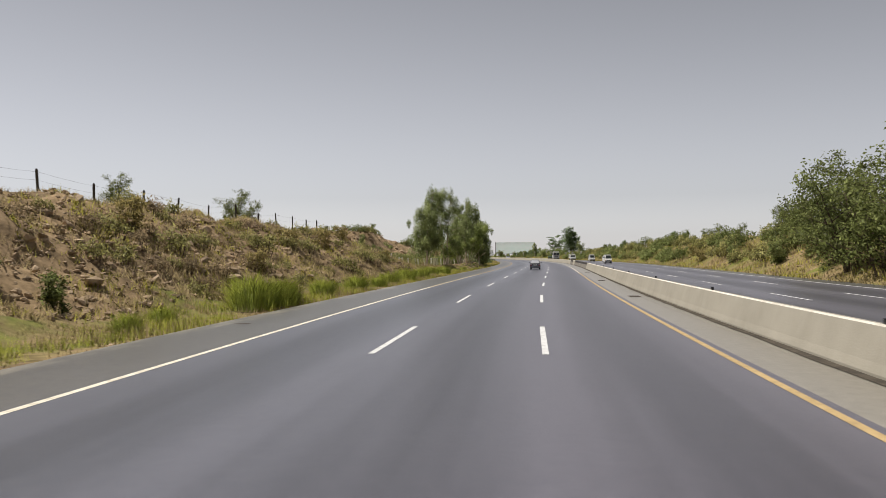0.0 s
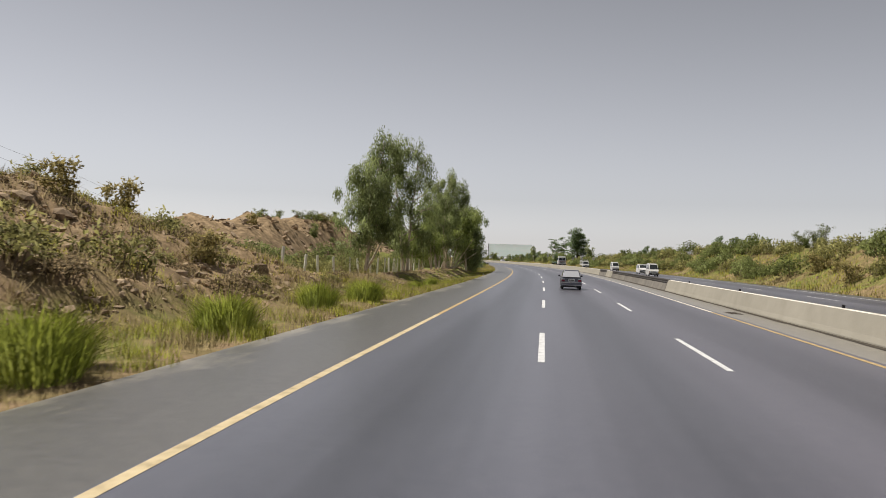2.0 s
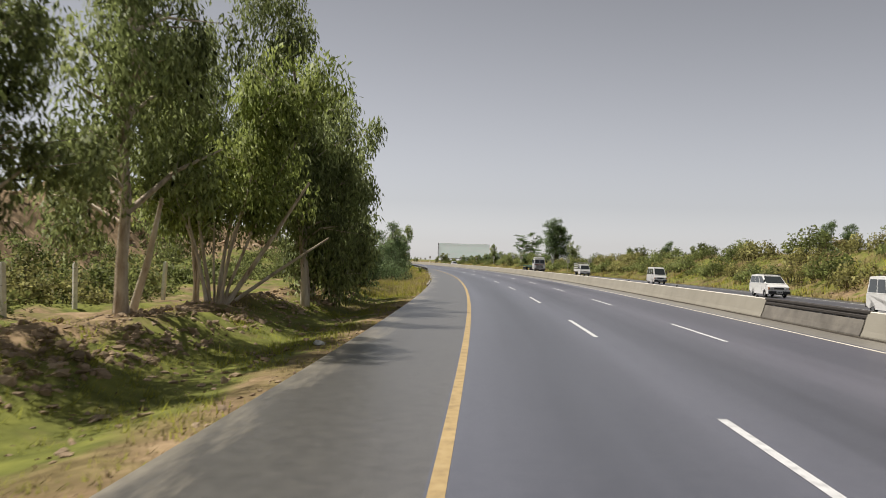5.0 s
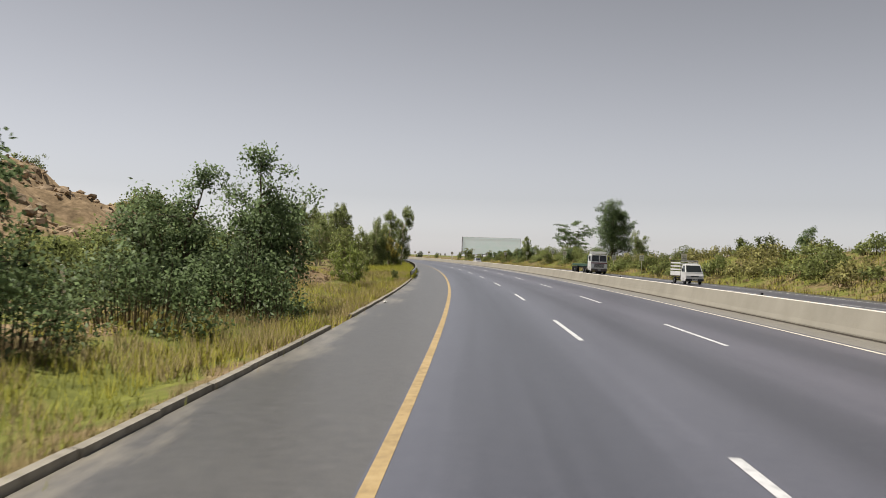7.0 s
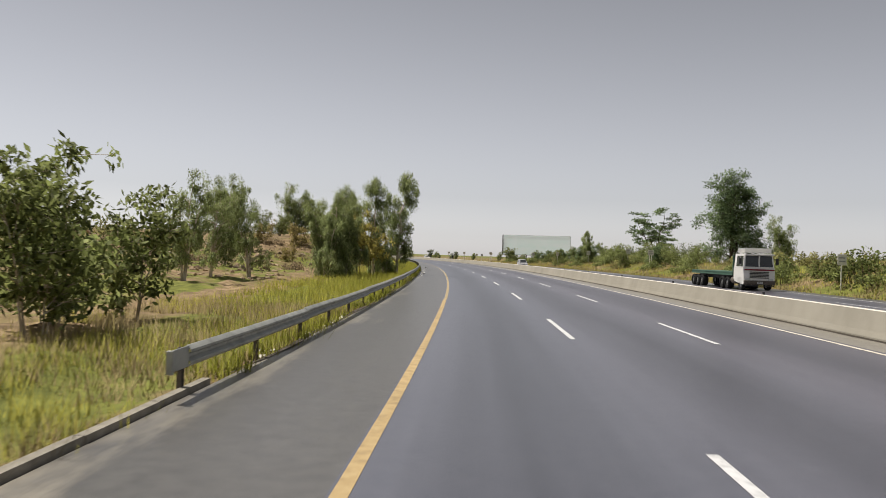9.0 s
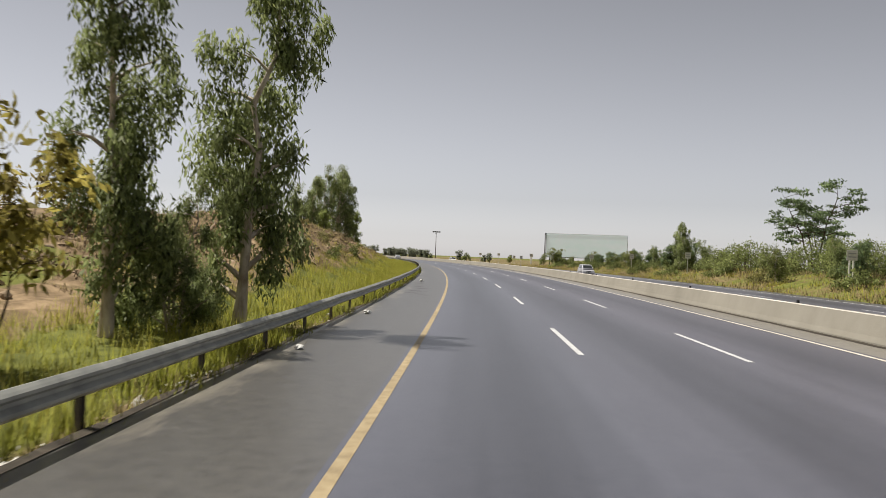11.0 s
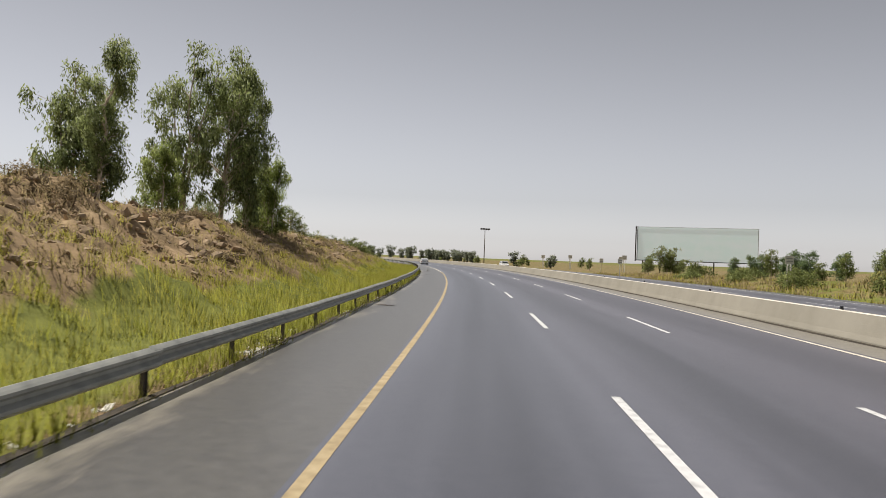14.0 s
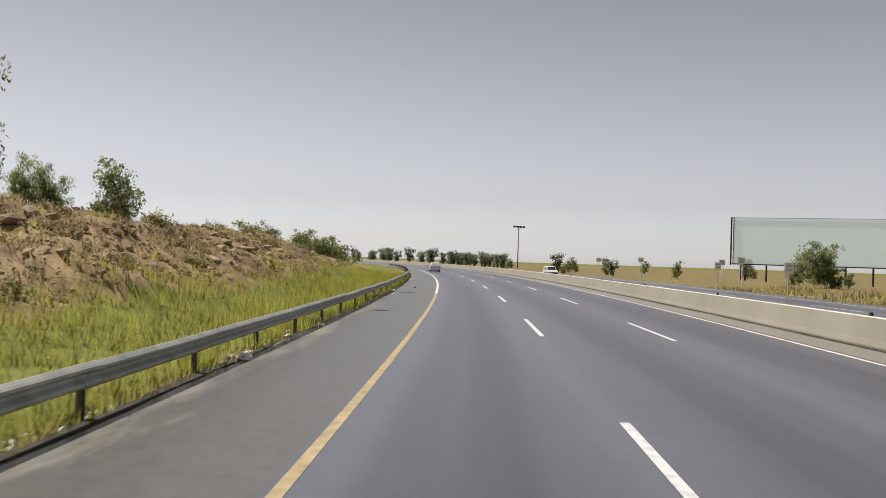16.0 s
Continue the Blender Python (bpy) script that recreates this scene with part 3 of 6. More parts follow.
for a, b in ((S0, 118), (161, 168), (177, S1)):
    barrier(a, b)


def rail_span(s0, s1):
    """A low steel rail that closes the crossover between two ends of the barrier."""
    t = thing("crossover_rail", "dark weathered steel crossover rail on a low concrete sill", "guard rail", spot((s0 + s1) / 2, 12.95), "crossover rails")
    inv = t.matrix_basis.inverted()
    prof = [(12.60, -0.1), (12.60, 0.05), (12.67, 0.22), (12.77, 0.54), (13.13, 0.54), (13.23, 0.22), (13.30, 0.05), (13.30, -0.1)]
    sill = sweep("rail_sill", prof, s0, s1, 2.5, DARK_CONCRETE, t, closed=True)
    sill.matrix_parent_inverse = inv
    prof = [(12.88, 0.57), (12.82, 0.60), (12.82, 0.67), (12.86, 0.70), (12.86, 0.73), (12.82, 0.76), (12.82, 0.83), (12.88, 0.86), (12.98, 0.86), (12.98, 0.57)]
    ob = sweep("rail_beam", prof, s0 - 0.2, s1 + 0.2, 2.5, DARK_STEEL, t, closed=True)
    ob.matrix_parent_inverse = inv
    p, n = None, max(2, int((s1 - s0) / 3.6))
    for i in range(n):
        m = inv @ spot(s0 + (i + 0.5) * (s1 - s0) / n, 13.04)
        if p is None:
            p = part("rail_post", boxes(((0, 0, 0.69), (0.1, 0.12, 0.32)), ((0, 0, 0.55), (0.16, 0.2, 0.03))), RUST, t)
            p.matrix_basis = m
        else:
            twin(p, m, t)


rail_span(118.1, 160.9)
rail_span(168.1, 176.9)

# reflectors on the barrier
_r = None
for s in np.arange(14, 560, 13.7):
    if 117 < s < 178:
        continue
    if _r is None:
        _r = tagged(part("barrier_reflector", boxes(((0, 0, 0.03), (0.07, 0.12, 0.06)), ((0, 0, 0.075), (0.09, 0.05, 0.05))), TRIM, None), "small black reflector block on the concrete barrier", "reflector", "barrier reflectors")
        _r.matrix_basis = spot(s, 12.95, 0.836)
    else:
        copy_thing(_r, spot(s, 12.95, 0.836))

# drain gratings beside the barrier
def grating(s, u):
    t = thing("drain_grating", "rusty steel drain grating let into the asphalt", "grating", spot(s, u), "drain gratings")
    part("grating_frame", boxes(((0, 0.62, 0.0), (0.5, 0.05, 0.02)), ((0, -0.62, 0.0), (0.5, 0.05, 0.02)), ((0.25, 0, 0), (0.05, 1.29, 0.02)), ((-0.25, 0, 0), (0.05, 1.29, 0.02))), RUST, t)
    b = part("grating_bar", boxes(((0, 0, 0.0), (0.46, 0.045, 0.016))), RUST, t)
    b.matrix_basis = Matrix.Translation((0, -0.5, 0))
    for i in range(1, 10):
        twin(b, Matrix.Translation((0, -0.5 + i * 0.11, 0)), t)
    part("grating_pit", boxes(((0, 0, -0.004), (0.46, 1.2, 0.012))), GUTTER, t)


for s in (40.0, 65.0, 92.0):
    grating(s, 11.75)

# ---- kerb and guard rail on the left ----
kerb = tagged(new("kerb"), "low pale concrete kerb along the shoulder", "kerb", kind="structure")
_kb = bmesh.new()
box(_kb, (0, 0, -0.06), (0.13, 1.97, 0.26))
_ks = part("kerb_stone", _kb, KERB, kerb, bevel=0.0)
_first = True
for s in np.arange(206, 268, 2.0):
    if 221 < s < 225:
        continue
    m = spot(s, -2.95 + 0.015 * math.sin(s * 1.7))
    if _first:
        _ks.matrix_basis, _first = m, False
    else:
        twin(_ks, m, kerb)


def guard_rail(s0, s1, u):
    t = thing("guard_rail", "long galvanised steel guard rail on posts beside the shoulder", "guard rail", spot(s0, u))
    inv = t.matrix_basis.inverted()
    step = 4.0
    prof = [(0.0, -0.155), (0.045, -0.125), (0.075, -0.10), (0.075, -0.065), (0.01, -0.02), (0.01, 0.02), (0.075, 0.065), (0.075, 0.10), (0.045, 0.125), (0.0, 0.155)]
    prof += [(x - 0.012, z) for x, z in prof[::-1]]
    k = len(prof)
    v = [(x, y, z) for y in (0, step + 0.25) for x, z in prof]
    f = [[i, (i + 1) % k, k + (i + 1) % k, k + i] for i in range(k)] + [list(range(k))[::-1], list(range(k, 2 * k))]
    beam = solid("rail_beam", v, f, ZINC, t)
    post = part("rail_post", boxes(((0, 0, 0.08), (0.012, 0.12, 1.1)), ((0.03, 0.055, 0.08), (0.06, 0.012, 1.1)), ((0.03, -0.055, 0.08), (0.06, 0.012, 1.1)), ((0.085, 0, 0.5), (0.06, 0.1, 0.26))), RUST, t, "weathered steel post")
    bolt = None
    rng = random.Random(4)
    n = int((s1 - s0) / step)
    for i in range(n):
        s = s0 + i * step
        zz = 0.52 + rng.uniform(-0.012, 0.012)
        mb = inv @ spot(s, u, zz, turn=rng.uniform(-0.12, 0.12))
        mp = inv @ spot(s + 0.1, u - 0.13, 0, turn=rng.uniform(-3, 3))
        if i == 0:
            beam.matrix_basis, post.matrix_basis = mb, mp
        else:
            twin(beam, mb, t)
            twin(post, mp, t)
    # turned-down end
    end = part("rail_end", boxes(((0.03, -0.35, 0), (0.03, 0.75, 0.30)), ((0.05, -0.72, 0), (0.10, 0.06, 0.32))), ZINC, t, "flared rail end", bevel=0.015)
    end.matrix_basis = inv @ spot(s0, u, 0.52)
    return t


guard_rail(266, 650, -2.93)


def stain(s, u, ls, lu, seed):
    """A ragged patch of old dirt on the shoulder."""
    rng = random.Random(seed)
    v, n = [], 22
    for i in range(n):
        t = 2 * math.pi * i / n
        k = rng.uniform(0.55, 1.15)
        x, y = on_plan(s + math.sin(t) * ls * k, max(-2.7, min(-0.2, u + math.cos(t) * lu * k)))
        v.append((float(x), float(y), 0.003))
    tagged(solid("dirt_patch", v, [list(range(n))], STAIN, shoulder), "brown dirt patch")


for i, (s, u, ls, lu) in enumerate(((365.2, -1.8, 0.15, 0.4), (361.8, -1.3, 0.16, 0.5), (358.5, -1.55, 0.22, 0.55), (356, -1.65, 0.15, 0.45), (354.3, -0.9, 0.12, 0.45), (371, -2.0, 0.2, 0.5), (432, -2.1, 0.35, 0.4), (488, -1.8, 0.25, 0.5), (505, -1.7, 0.3, 0.7), (24, -1.9, 0.2, 0.3), (118, -1.4, 0.15, 0.25))):
    stain(s, u, ls, lu, i)
tagged(sweep("crumbled_edge", [(-2.92, 0.004), (-2.80, 0.006)], 268, 600, 0.7, GUTTER, shoulder, wobble=0.035, seed=6), "dark crumbled asphalt edge")


# ---- trees and bushes ----
def soft(ob, normals, tone=None):
    """Rounds the shading of foliage over its clumps; tone: a shade for each vertex."""
    me = ob.data
    if tone is not None:
        me.attributes.new("tone", "FLOAT", "POINT").data.foreach_set("value", tone.astype(np.float32))
    me.polygons.foreach_set("use_smooth", [True] * len(me.polygons))
    normals = normals / (np.linalg.norm(normals, axis=1)[:, None] + 1e-9)
    me.normals_split_custom_set_from_vertices(normals.tolist())
    return ob


def tube(path, radii, n, verts, faces):
    """A tapered limb through the given points, added to the lists."""
    base = len(verts)
    for i, p in enumerate(path):
        d = Vector(path[min(i + 1, len(path) - 1)]) - Vector(path[max(i - 1, 0)])
        q = d.to_track_quat("Z", "Y")
        for j in range(n):
            a = 2 * math.pi * j / n
            verts.append(tuple(Vector(p) + q @ Vector((radii[i] * math.cos(a), radii[i] * math.sin(a), 0))))
    for i in range(len(path) - 1):
        for j in range(n):
            a, b = base + i * n + j, base + i * n + (j + 1) % n
            faces.append([a, b, b + n, a + n])


def leaf_cloud(rng, centres, spread, per, length, width, droop, hang=0.0):
    """Many single leaves round the given places: vertices and faces."""
    c = np.repeat(centres, per, axis=0)
    n = len(c)
    sp = np.repeat(spread, per)[:, None]
    off = rng.normal(size=(n, 3))
    off /= np.linalg.norm(off, axis=1)[:, None] + 1e-9
    off *= (rng.random((n, 1)) ** 0.45)
    c = c + off * sp * np.array([1 - 0.25 * hang, 1 - 0.25 * hang, 0.85 + hang]) - sp * np.array([0, 0, 0.6 * hang])
    d = rng.normal(size=(n, 3)) * (1 - droop * 0.6)
    d[:, 2] -= droop * 1.5
    d /= np.linalg.norm(d, axis=1)[:, None]
    w = np.cross(d, rng.normal(size=(n, 3)))
    w /= np.linalg.norm(w, axis=1)[:, None] + 1e-9
    L = length * (0.6 + 0.8 * rng.random((n, 1)))
    W = width * (0.6 + 0.8 * rng.random((n, 1)))
    w *= np.where((np.cross(w, d) * off).sum(1) < 0, -1.0, 1.0)[:, None]   # leaves face out of their clump
    v = np.stack([c, c + d * L * 0.45 + w * W / 2, c + d * L, c + d * L * 0.45 - w * W / 2], 1).reshape(-1, 3)
    f = np.arange(4 * n).reshape(n, 4)
    up = off * 0.8 + np.array([0, 0, 0.45]) + rng.normal(size=(n, 3)) * 0.3
    return v, f, np.repeat(up, 4, axis=0), np.repeat(rng.random(len(centres)), per * 4)


def make_tree(name, label, seed, H, stems=2, lean=0.12, bare=0.25, branch=0.20, clump=0.085, per=46, leaf=0.34, wide=0.085, droop=0.8, r0=0.17, bark=None, leafmat=None, nb=9, flat=False, group="", hang=0.0):
    """A tree of H metres: stems that fork into limbs, leaves in loose clumps on the limbs."""
    rng = np.random.default_rng(seed)
    verts, faces, centres, spread = [], [], [], []
    for k in range(stems):
        a = rng.random() * 6.28
        h = H * (1.0 if k == 0 else rng.uniform(0.62, 0.95))
        ln = lean * rng.uniform(0.5, 1.5) * (0.5 if stems == 1 else 1)
        base = np.array([math.cos(a) * 0.22 * (stems > 1), math.sin(a) * 0.22 * (stems > 1), -0.35])
        pts = []
        for i in range(9):
            f = i / 8
            b = ln * h * f ** 1.3
            pts.append(base + [math.cos(a) * b + rng.normal() * 0.02 * h * f, math.sin(a) * b + rng.normal() * 0.02 * h * f, h * f * 0.95 + 0.35 * f])
        rad = r0 * (h / H) * (1 if stems < 4 else 0.7)
        tube(pts, [rad * (1 - 0.9 * i / 8) * (1.35 if i == 0 else 1) for i in range(9)], 7 if stems < 4 else 5, verts, faces)
        for q in range(nb):
            f = bare + (0.98 - bare) * (q + rng.random()) / nb
            i = min(7, int(f * 8))
            p = pts[i] + (pts[i + 1] - pts[i]) * (f * 8 - i)
            b = rng.random() * 6.28
            ln2 = branch * H * (1.15 - 0.75 * f) * rng.uniform(0.6, 1.3) * (1.6 if flat else 1)
            up = rng.uniform(0.25, 0.8) * (0.25 if flat else 1)
            tip = p + np.array([math.cos(b) * ln2, math.sin(b) * ln2, ln2 * up])
            midp = (p + tip) / 2 + np.array([0, 0, ln2 * 0.10])
            rr = rad * (1 - 0.85 * f) * 0.55 + 0.012
            tube([p, midp, tip], [rr, rr * 0.65, rr * 0.25], 4 if H > 3 else 3, verts, faces)
            for g, cl in (((1.0, 1.0), (0.6, 0.85)) if hang else ((1.0, 1.0), (0.72, 0.9), (0.45, 0.7))):
                centres.append(p + (tip - p) * g + rng.normal(size=3) * 0.03 * H + [0, 0, -0.02 * H * droop])
                spread.append(clump * H * cl * rng.uniform(0.65, 1.25))
            for _ in range(2 if H > 3 and not hang else 1):
                t2 = tip + rng.normal(size=3) * [0.09, 0.09, 0.05] * np.array(H) * (0.45 if hang else 0.8)
                tube([midp, t2], [rr * 0.4, 0.008], 3, verts, faces)
                centres.append(t2)
                spread.append(clump * H * rng.uniform(0.5, 0.9))
        centres.append(pts[-1])
        spread.append(clump * H)
    e = thing(name, label, "tree" if H > 3.2 else "bush", group=group)
    solid("trunk", verts, faces, bark or BARK, e, smooth=True)
    v, f, nn, tn = leaf_cloud(rng, np.array(centres), np.array(spread), per, leaf, wide, droop, hang)
    soft(solid("crown", v, f, leafmat or LEAF_GUM, e), nn, tn)
    return e


def make_thicket(label, seed, a, b, h, leafmat, n=56, per=20, leaf=0.25, wide=0.14, name="thicket"):
    """A low mound of stems and leaves, wider than it is high, with an uneven top."""
    rng = np.random.default_rng(seed)
    verts, faces, centres = [], [], []
    for _ in range(n):
        w, q = rng.random() * 6.28, math.sqrt(rng.random())
        top = h * (1 - 0.75 * q ** 2) * rng.uniform(0.55, 1.1)
        c = np.array([math.cos(w) * a * q, math.sin(w) * b * q, max(0.15, top - 0.25 * h)])
        foot = np.array([c[0] * 0.8, c[1] * 0.8, -0.3])
        tube([foot, c], [0.025, 0.008], 3, verts, faces)
        centres.append(c)
        if c[2] > 0.5 * h:
            centres.append(c * [1, 1, 0.55])
    e = thing(name, label, "bush", group="thickets")
    tagged(solid("undergrowth", verts, faces, BARK_DARK, e), kind="stuff")
    centres = np.array(centres)
    v, f, nn, tn = leaf_cloud(rng, centres, rng.uniform(0.35, 0.7, len(centres)) * (0.55 if n < 40 else 1 if n < 80 else 1.35), per, leaf, wide, 0.05)
    soft(solid("leaves", v, f, leafmat, e), nn, tn)
    return e


BANK = {}


def plant(kind, s, u, scale=1.0, turn=0.0, z=None, label=""):
    """The first of a kind is built, the others share its meshes."""
    z = z_at(s, u) if z is None else z
    m = spot(s, u, z, turn, scale)
    if kind not in BANK:
        BANK[kind] = KINDS[kind]()
        BANK[kind].matrix_basis = m
        ob = BANK[kind]
    else:
        ob = copy_thing(BANK[kind], m)
        ob.matrix_basis = m
    return tagged(ob, label)


GUM = "tall gum tree with pale bark and drooping grey-green leaves"
KINDS = {
    "gum_a": lambda: make_tree("gum_tree", GUM, 11, 13.0, stems=3, lean=0.15, r0=0.15, bare=0.33, branch=0.15, per=250, nb=13, clump=0.072, leaf=0.24, wide=0.066, hang=0.55),
    "gum_c": lambda: make_tree("gum_tree", GUM, 37, 13.4, stems=4, lean=0.15, bare=0.3, branch=0.17, per=140, nb=10, clump=0.062, leaf=0.26, wide=0.072, hang=0.5),
    "gum_f": lambda: make_tree("gum_tree", GUM, 31, 13.0, stems=3, lean=0.15, bare=0.13, branch=0.18, per=100, nb=12, clump=0.062, leaf=0.29, wide=0.09, hang=0.35),
    "gum_d": lambda: make_tree("gum_tree", "slender gum tree with a narrow drooping crown", 5, 9.8, stems=1, lean=0.12, bare=0.09, per=210, nb=22, branch=0.12, clump=0.066, leaf=0.21, wide=0.058, hang=0.55),
    "gum_g": lambda: make_tree("gum_tree", "broad gum tree with hanging sprays of leaves", 43, 12.8, stems=2, lean=0.16, bare=0.2, branch=0.19, per=240, nb=15, clump=0.07, leaf=0.24, wide=0.066, hang=0.7),
    "gum_fan": lambda: make_tree("gum_tree", "many-stemmed gum tree with pale stems fanning out", 19, 9.6, stems=8, lean=0.34, bare=0.42, branch=0.15, per=130, nb=8, clump=0.085, leaf=0.24, wide=0.075, r0=0.12, leafmat=LEAF_FRESH, hang=0.4),
    "gum_h": lambda: make_tree("gum_tree", "dense drooping gum tree with leaves down to the grass", 14, 8.2, stems=5, lean=0.2, bare=0.12, per=100, nb=9, clump=0.09, leaf=0.26, wide=0.08, hang=0.4),
    "gum_e": lambda: make_tree("gum_tree", "dense drooping gum tree with leaves down to the grass", 8, 7.8, stems=4, lean=0.18, bare=0.08, branch=0.21, per=84, nb=10, clump=0.083, leaf=0.25, wide=0.075, hang=0.35),
    "dark": lambda: make_tree("shade_tree", "dense dark green broadleaf tree", 41, 6.4, stems=3, lean=0.16, bare=0.05, per=30, nb=11, clump=0.12, leaf=0.25, wide=0.14, droop=0.25, bark=BARK_DARK, leafmat=LEAF_DARK),
    "dark_near": lambda: make_tree("shade_tree", "dense dark green broadleaf tree beside the kerb", 42, 6.2, stems=4, lean=0.2, bare=0.04, per=66, nb=11, clump=0.115, leaf=0.15, wide=0.085, droop=0.3, bark=BARK_DARK, leafmat=LEAF_DARK),
    "gum_near": lambda: make_tree("gum_tree", "young gum tree with long hanging leaves down to the grass", 9, 7.6, stems=4, lean=0.17, bare=0.06, per=230, nb=11, clump=0.08, leaf=0.20, wide=0.044, hang=0.7),
    "fresh": lambda: make_tree("gum_tree", "young leafy gum tree with fresh light green leaves", 21, 5.6, stems=3, lean=0.14, bare=0.06, per=150, nb=11, clump=0.095, leaf=0.17, wide=0.055, r0=0.08, leafmat=LEAF_FRESH, hang=0.3),
    "sapling": lambda: make_tree("sapling", "leafy young sapling with hanging light green leaves", 27, 3.4, stems=5, lean=0.28, bare=0.15, per=26, nb=6, clump=0.09, leaf=0.2, wide=0.06, r0=0.04, leafmat=LEAF_FRESH, hang=0.4),
    "copse": lambda: make_thicket("dense dark green thicket beside the kerb", 107, 2.6, 2.0, 3.6, LEAF_DARK, 80, 44, 0.15, 0.08),
    "brush": lambda: make_thicket("dry brown brush on the bank", 99, 0.85, 0.75, 0.75, LEAF_BRUSH, 22, 20, 0.17, 0.05, "brush"),
    "brush_olive": lambda: make_thicket("half-dry olive brush on the bank", 101, 0.9, 0.7, 0.85, LEAF_OLIVE, 22, 20, 0.17, 0.06, "brush"),
    "round": lambda: make_tree("shade_tree", "large rounded green broadleaf tree", 43, 13.0, stems=4, lean=0.26, bare=0.1, per=80, nb=12, branch=0.26, clump=0.105, leaf=0.30, wide=0.17, droop=0.25, r0=0.25, bark=BARK_DARK, leafmat=LEAF_DARK),
    "far": lambda: make_tree("roadside_tree", "distant rounded roadside tree with leaves paled for haze", 45, 6.0, stems=3, lean=0.18, bare=0.12, per=13, nb=4, clump=0.15, leaf=0.55, wide=0.34, droop=0.2, bark=BARK_DARK, leafmat=LEAF_HAZED),
    "flat": lambda: make_tree("acacia_tree", "flat-topped acacia with layered open branches", 47, 8.2, stems=4, lean=0.38, bare=0.42, per=70, nb=9, clump=0.095, branch=0.27, leaf=0.24, wide=0.12, droop=0.0, flat=True, bark=BARK_DARK, leafmat=LEAF_DARK, hang=-0.62),
    "thorn": lambda: make_tree("thorn_tree", "spreading dusty thorn tree with fine leaves", 53, 7.6, stems=5, lean=0.34, bare=0.1, per=22, nb=10, clump=0.115, branch=0.24, leaf=0.23, wide=0.125, droop=0.1, bark=BARK_DARK, leafmat=LEAF_THORN),
    "young": lambda: make_tree("young_tree", "young slender tree with sparse light leaves", 59, 4.6, stems=5, lean=0.14, bare=0.2, per=16, nb=6, clump=0.10, leaf=0.24, wide=0.10, droop=0.3, r0=0.05, leafmat=LEAF_BUSH),
    "bush_a": lambda: make_tree("bush", "dusty green roadside bush", 61, 2.5, stems=5, lean=0.34, bare=0.03, per=22, nb=4, clump=0.17, leaf=0.19, wide=0.10, droop=0.1, r0=0.03, bark=BARK_DARK, leafmat=LEAF_BUSH),
    "bush_b": lambda: make_tree("bush", "darker green rounded bush", 67, 2.3, stems=5, lean=0.3, bare=0.03, per=22, nb=4, clump=0.19, leaf=0.19, wide=0.10, droop=0.1, r0=0.03, bark=BARK_DARK, leafmat=LEAF_THORN),
    "bush_dry": lambda: make_tree("bush", "dry yellow-brown scrub bush", 71, 1.7, stems=5, lean=0.36, bare=0.02, per=12, nb=4, clump=0.19, leaf=0.22, wide=0.08, droop=0.0, r0=0.02, bark=BARK_DARK, leafmat=LEAF_DRY),
    "scrub": lambda: make_thicket("low spreading light green thicket", 83, 3.2, 2.1, 2.1, LEAF_BUSH),
    "scrub_olive": lambda: make_thicket("low spreading olive thicket with dry tips", 87, 3.4, 2.0, 1.8, LEAF_OLIVE),
    "scrub_fine": lambda: make_thicket("fine-leaved olive thicket behind the fence", 101, 3.2, 2.1, 2.2, LEAF_OLIVE, 64, 32, 0.18, 0.09),
    "scrub_dense": lambda: make_thicket("fine-leaved green thicket behind the fence", 103, 3.2, 2.1, 2.2, LEAF_THORN, 64, 32, 0.18, 0.09),
    "scrub_dark": lambda: make_thicket("dense darker green thicket", 89, 2.8, 2.2, 2.3, LEAF_THORN),
    "hedge": lambda: make_thicket("tall overgrown light green hedge", 91, 4.6, 3.2, 4.2, LEAF_BUSH, 110, 34, 0.20, 0.11, "hedge"),
    "hedge_dark": lambda: make_thicket("tall overgrown darker green hedge", 93, 4.2, 3.0, 4.0, LEAF_THORN, 110, 34, 0.20, 0.11, "hedge"),
    "gum_t": lambda: make_tree("gum_tree", "small many-stemmed gum tree with bare lower stems", 97, 7.2, stems=7, lean=0.2, bare=0.42, per=62, nb=6, clump=0.085, branch=0.15, leaf=0.22, wide=0.06, r0=0.07, leafmat=LEAF_FRESH, hang=0.5),
    "golden": lambda: make_tree("young_tree", "thin young tree with yellowing leaves", 73, 5.2, stems=4, lean=0.2, bare=0.42, per=15, nb=7, clump=0.085, leaf=0.26, wide=0.10, droop=0.4, r0=0.06, bark=BARK_DARK, leafmat=LEAF_GOLD),
    "bare": lambda: make_tree("bare_shrub", "bare twiggy shrub on the bank", 79, 1.8, stems=7, lean=0.3, bare=0.1, per=4, nb=6, clump=0.1, leaf=0.1, wide=0.03, droop=0.0, r0=0.025, bark=BARK_DARK, leafmat=LEAF_DRY),
}
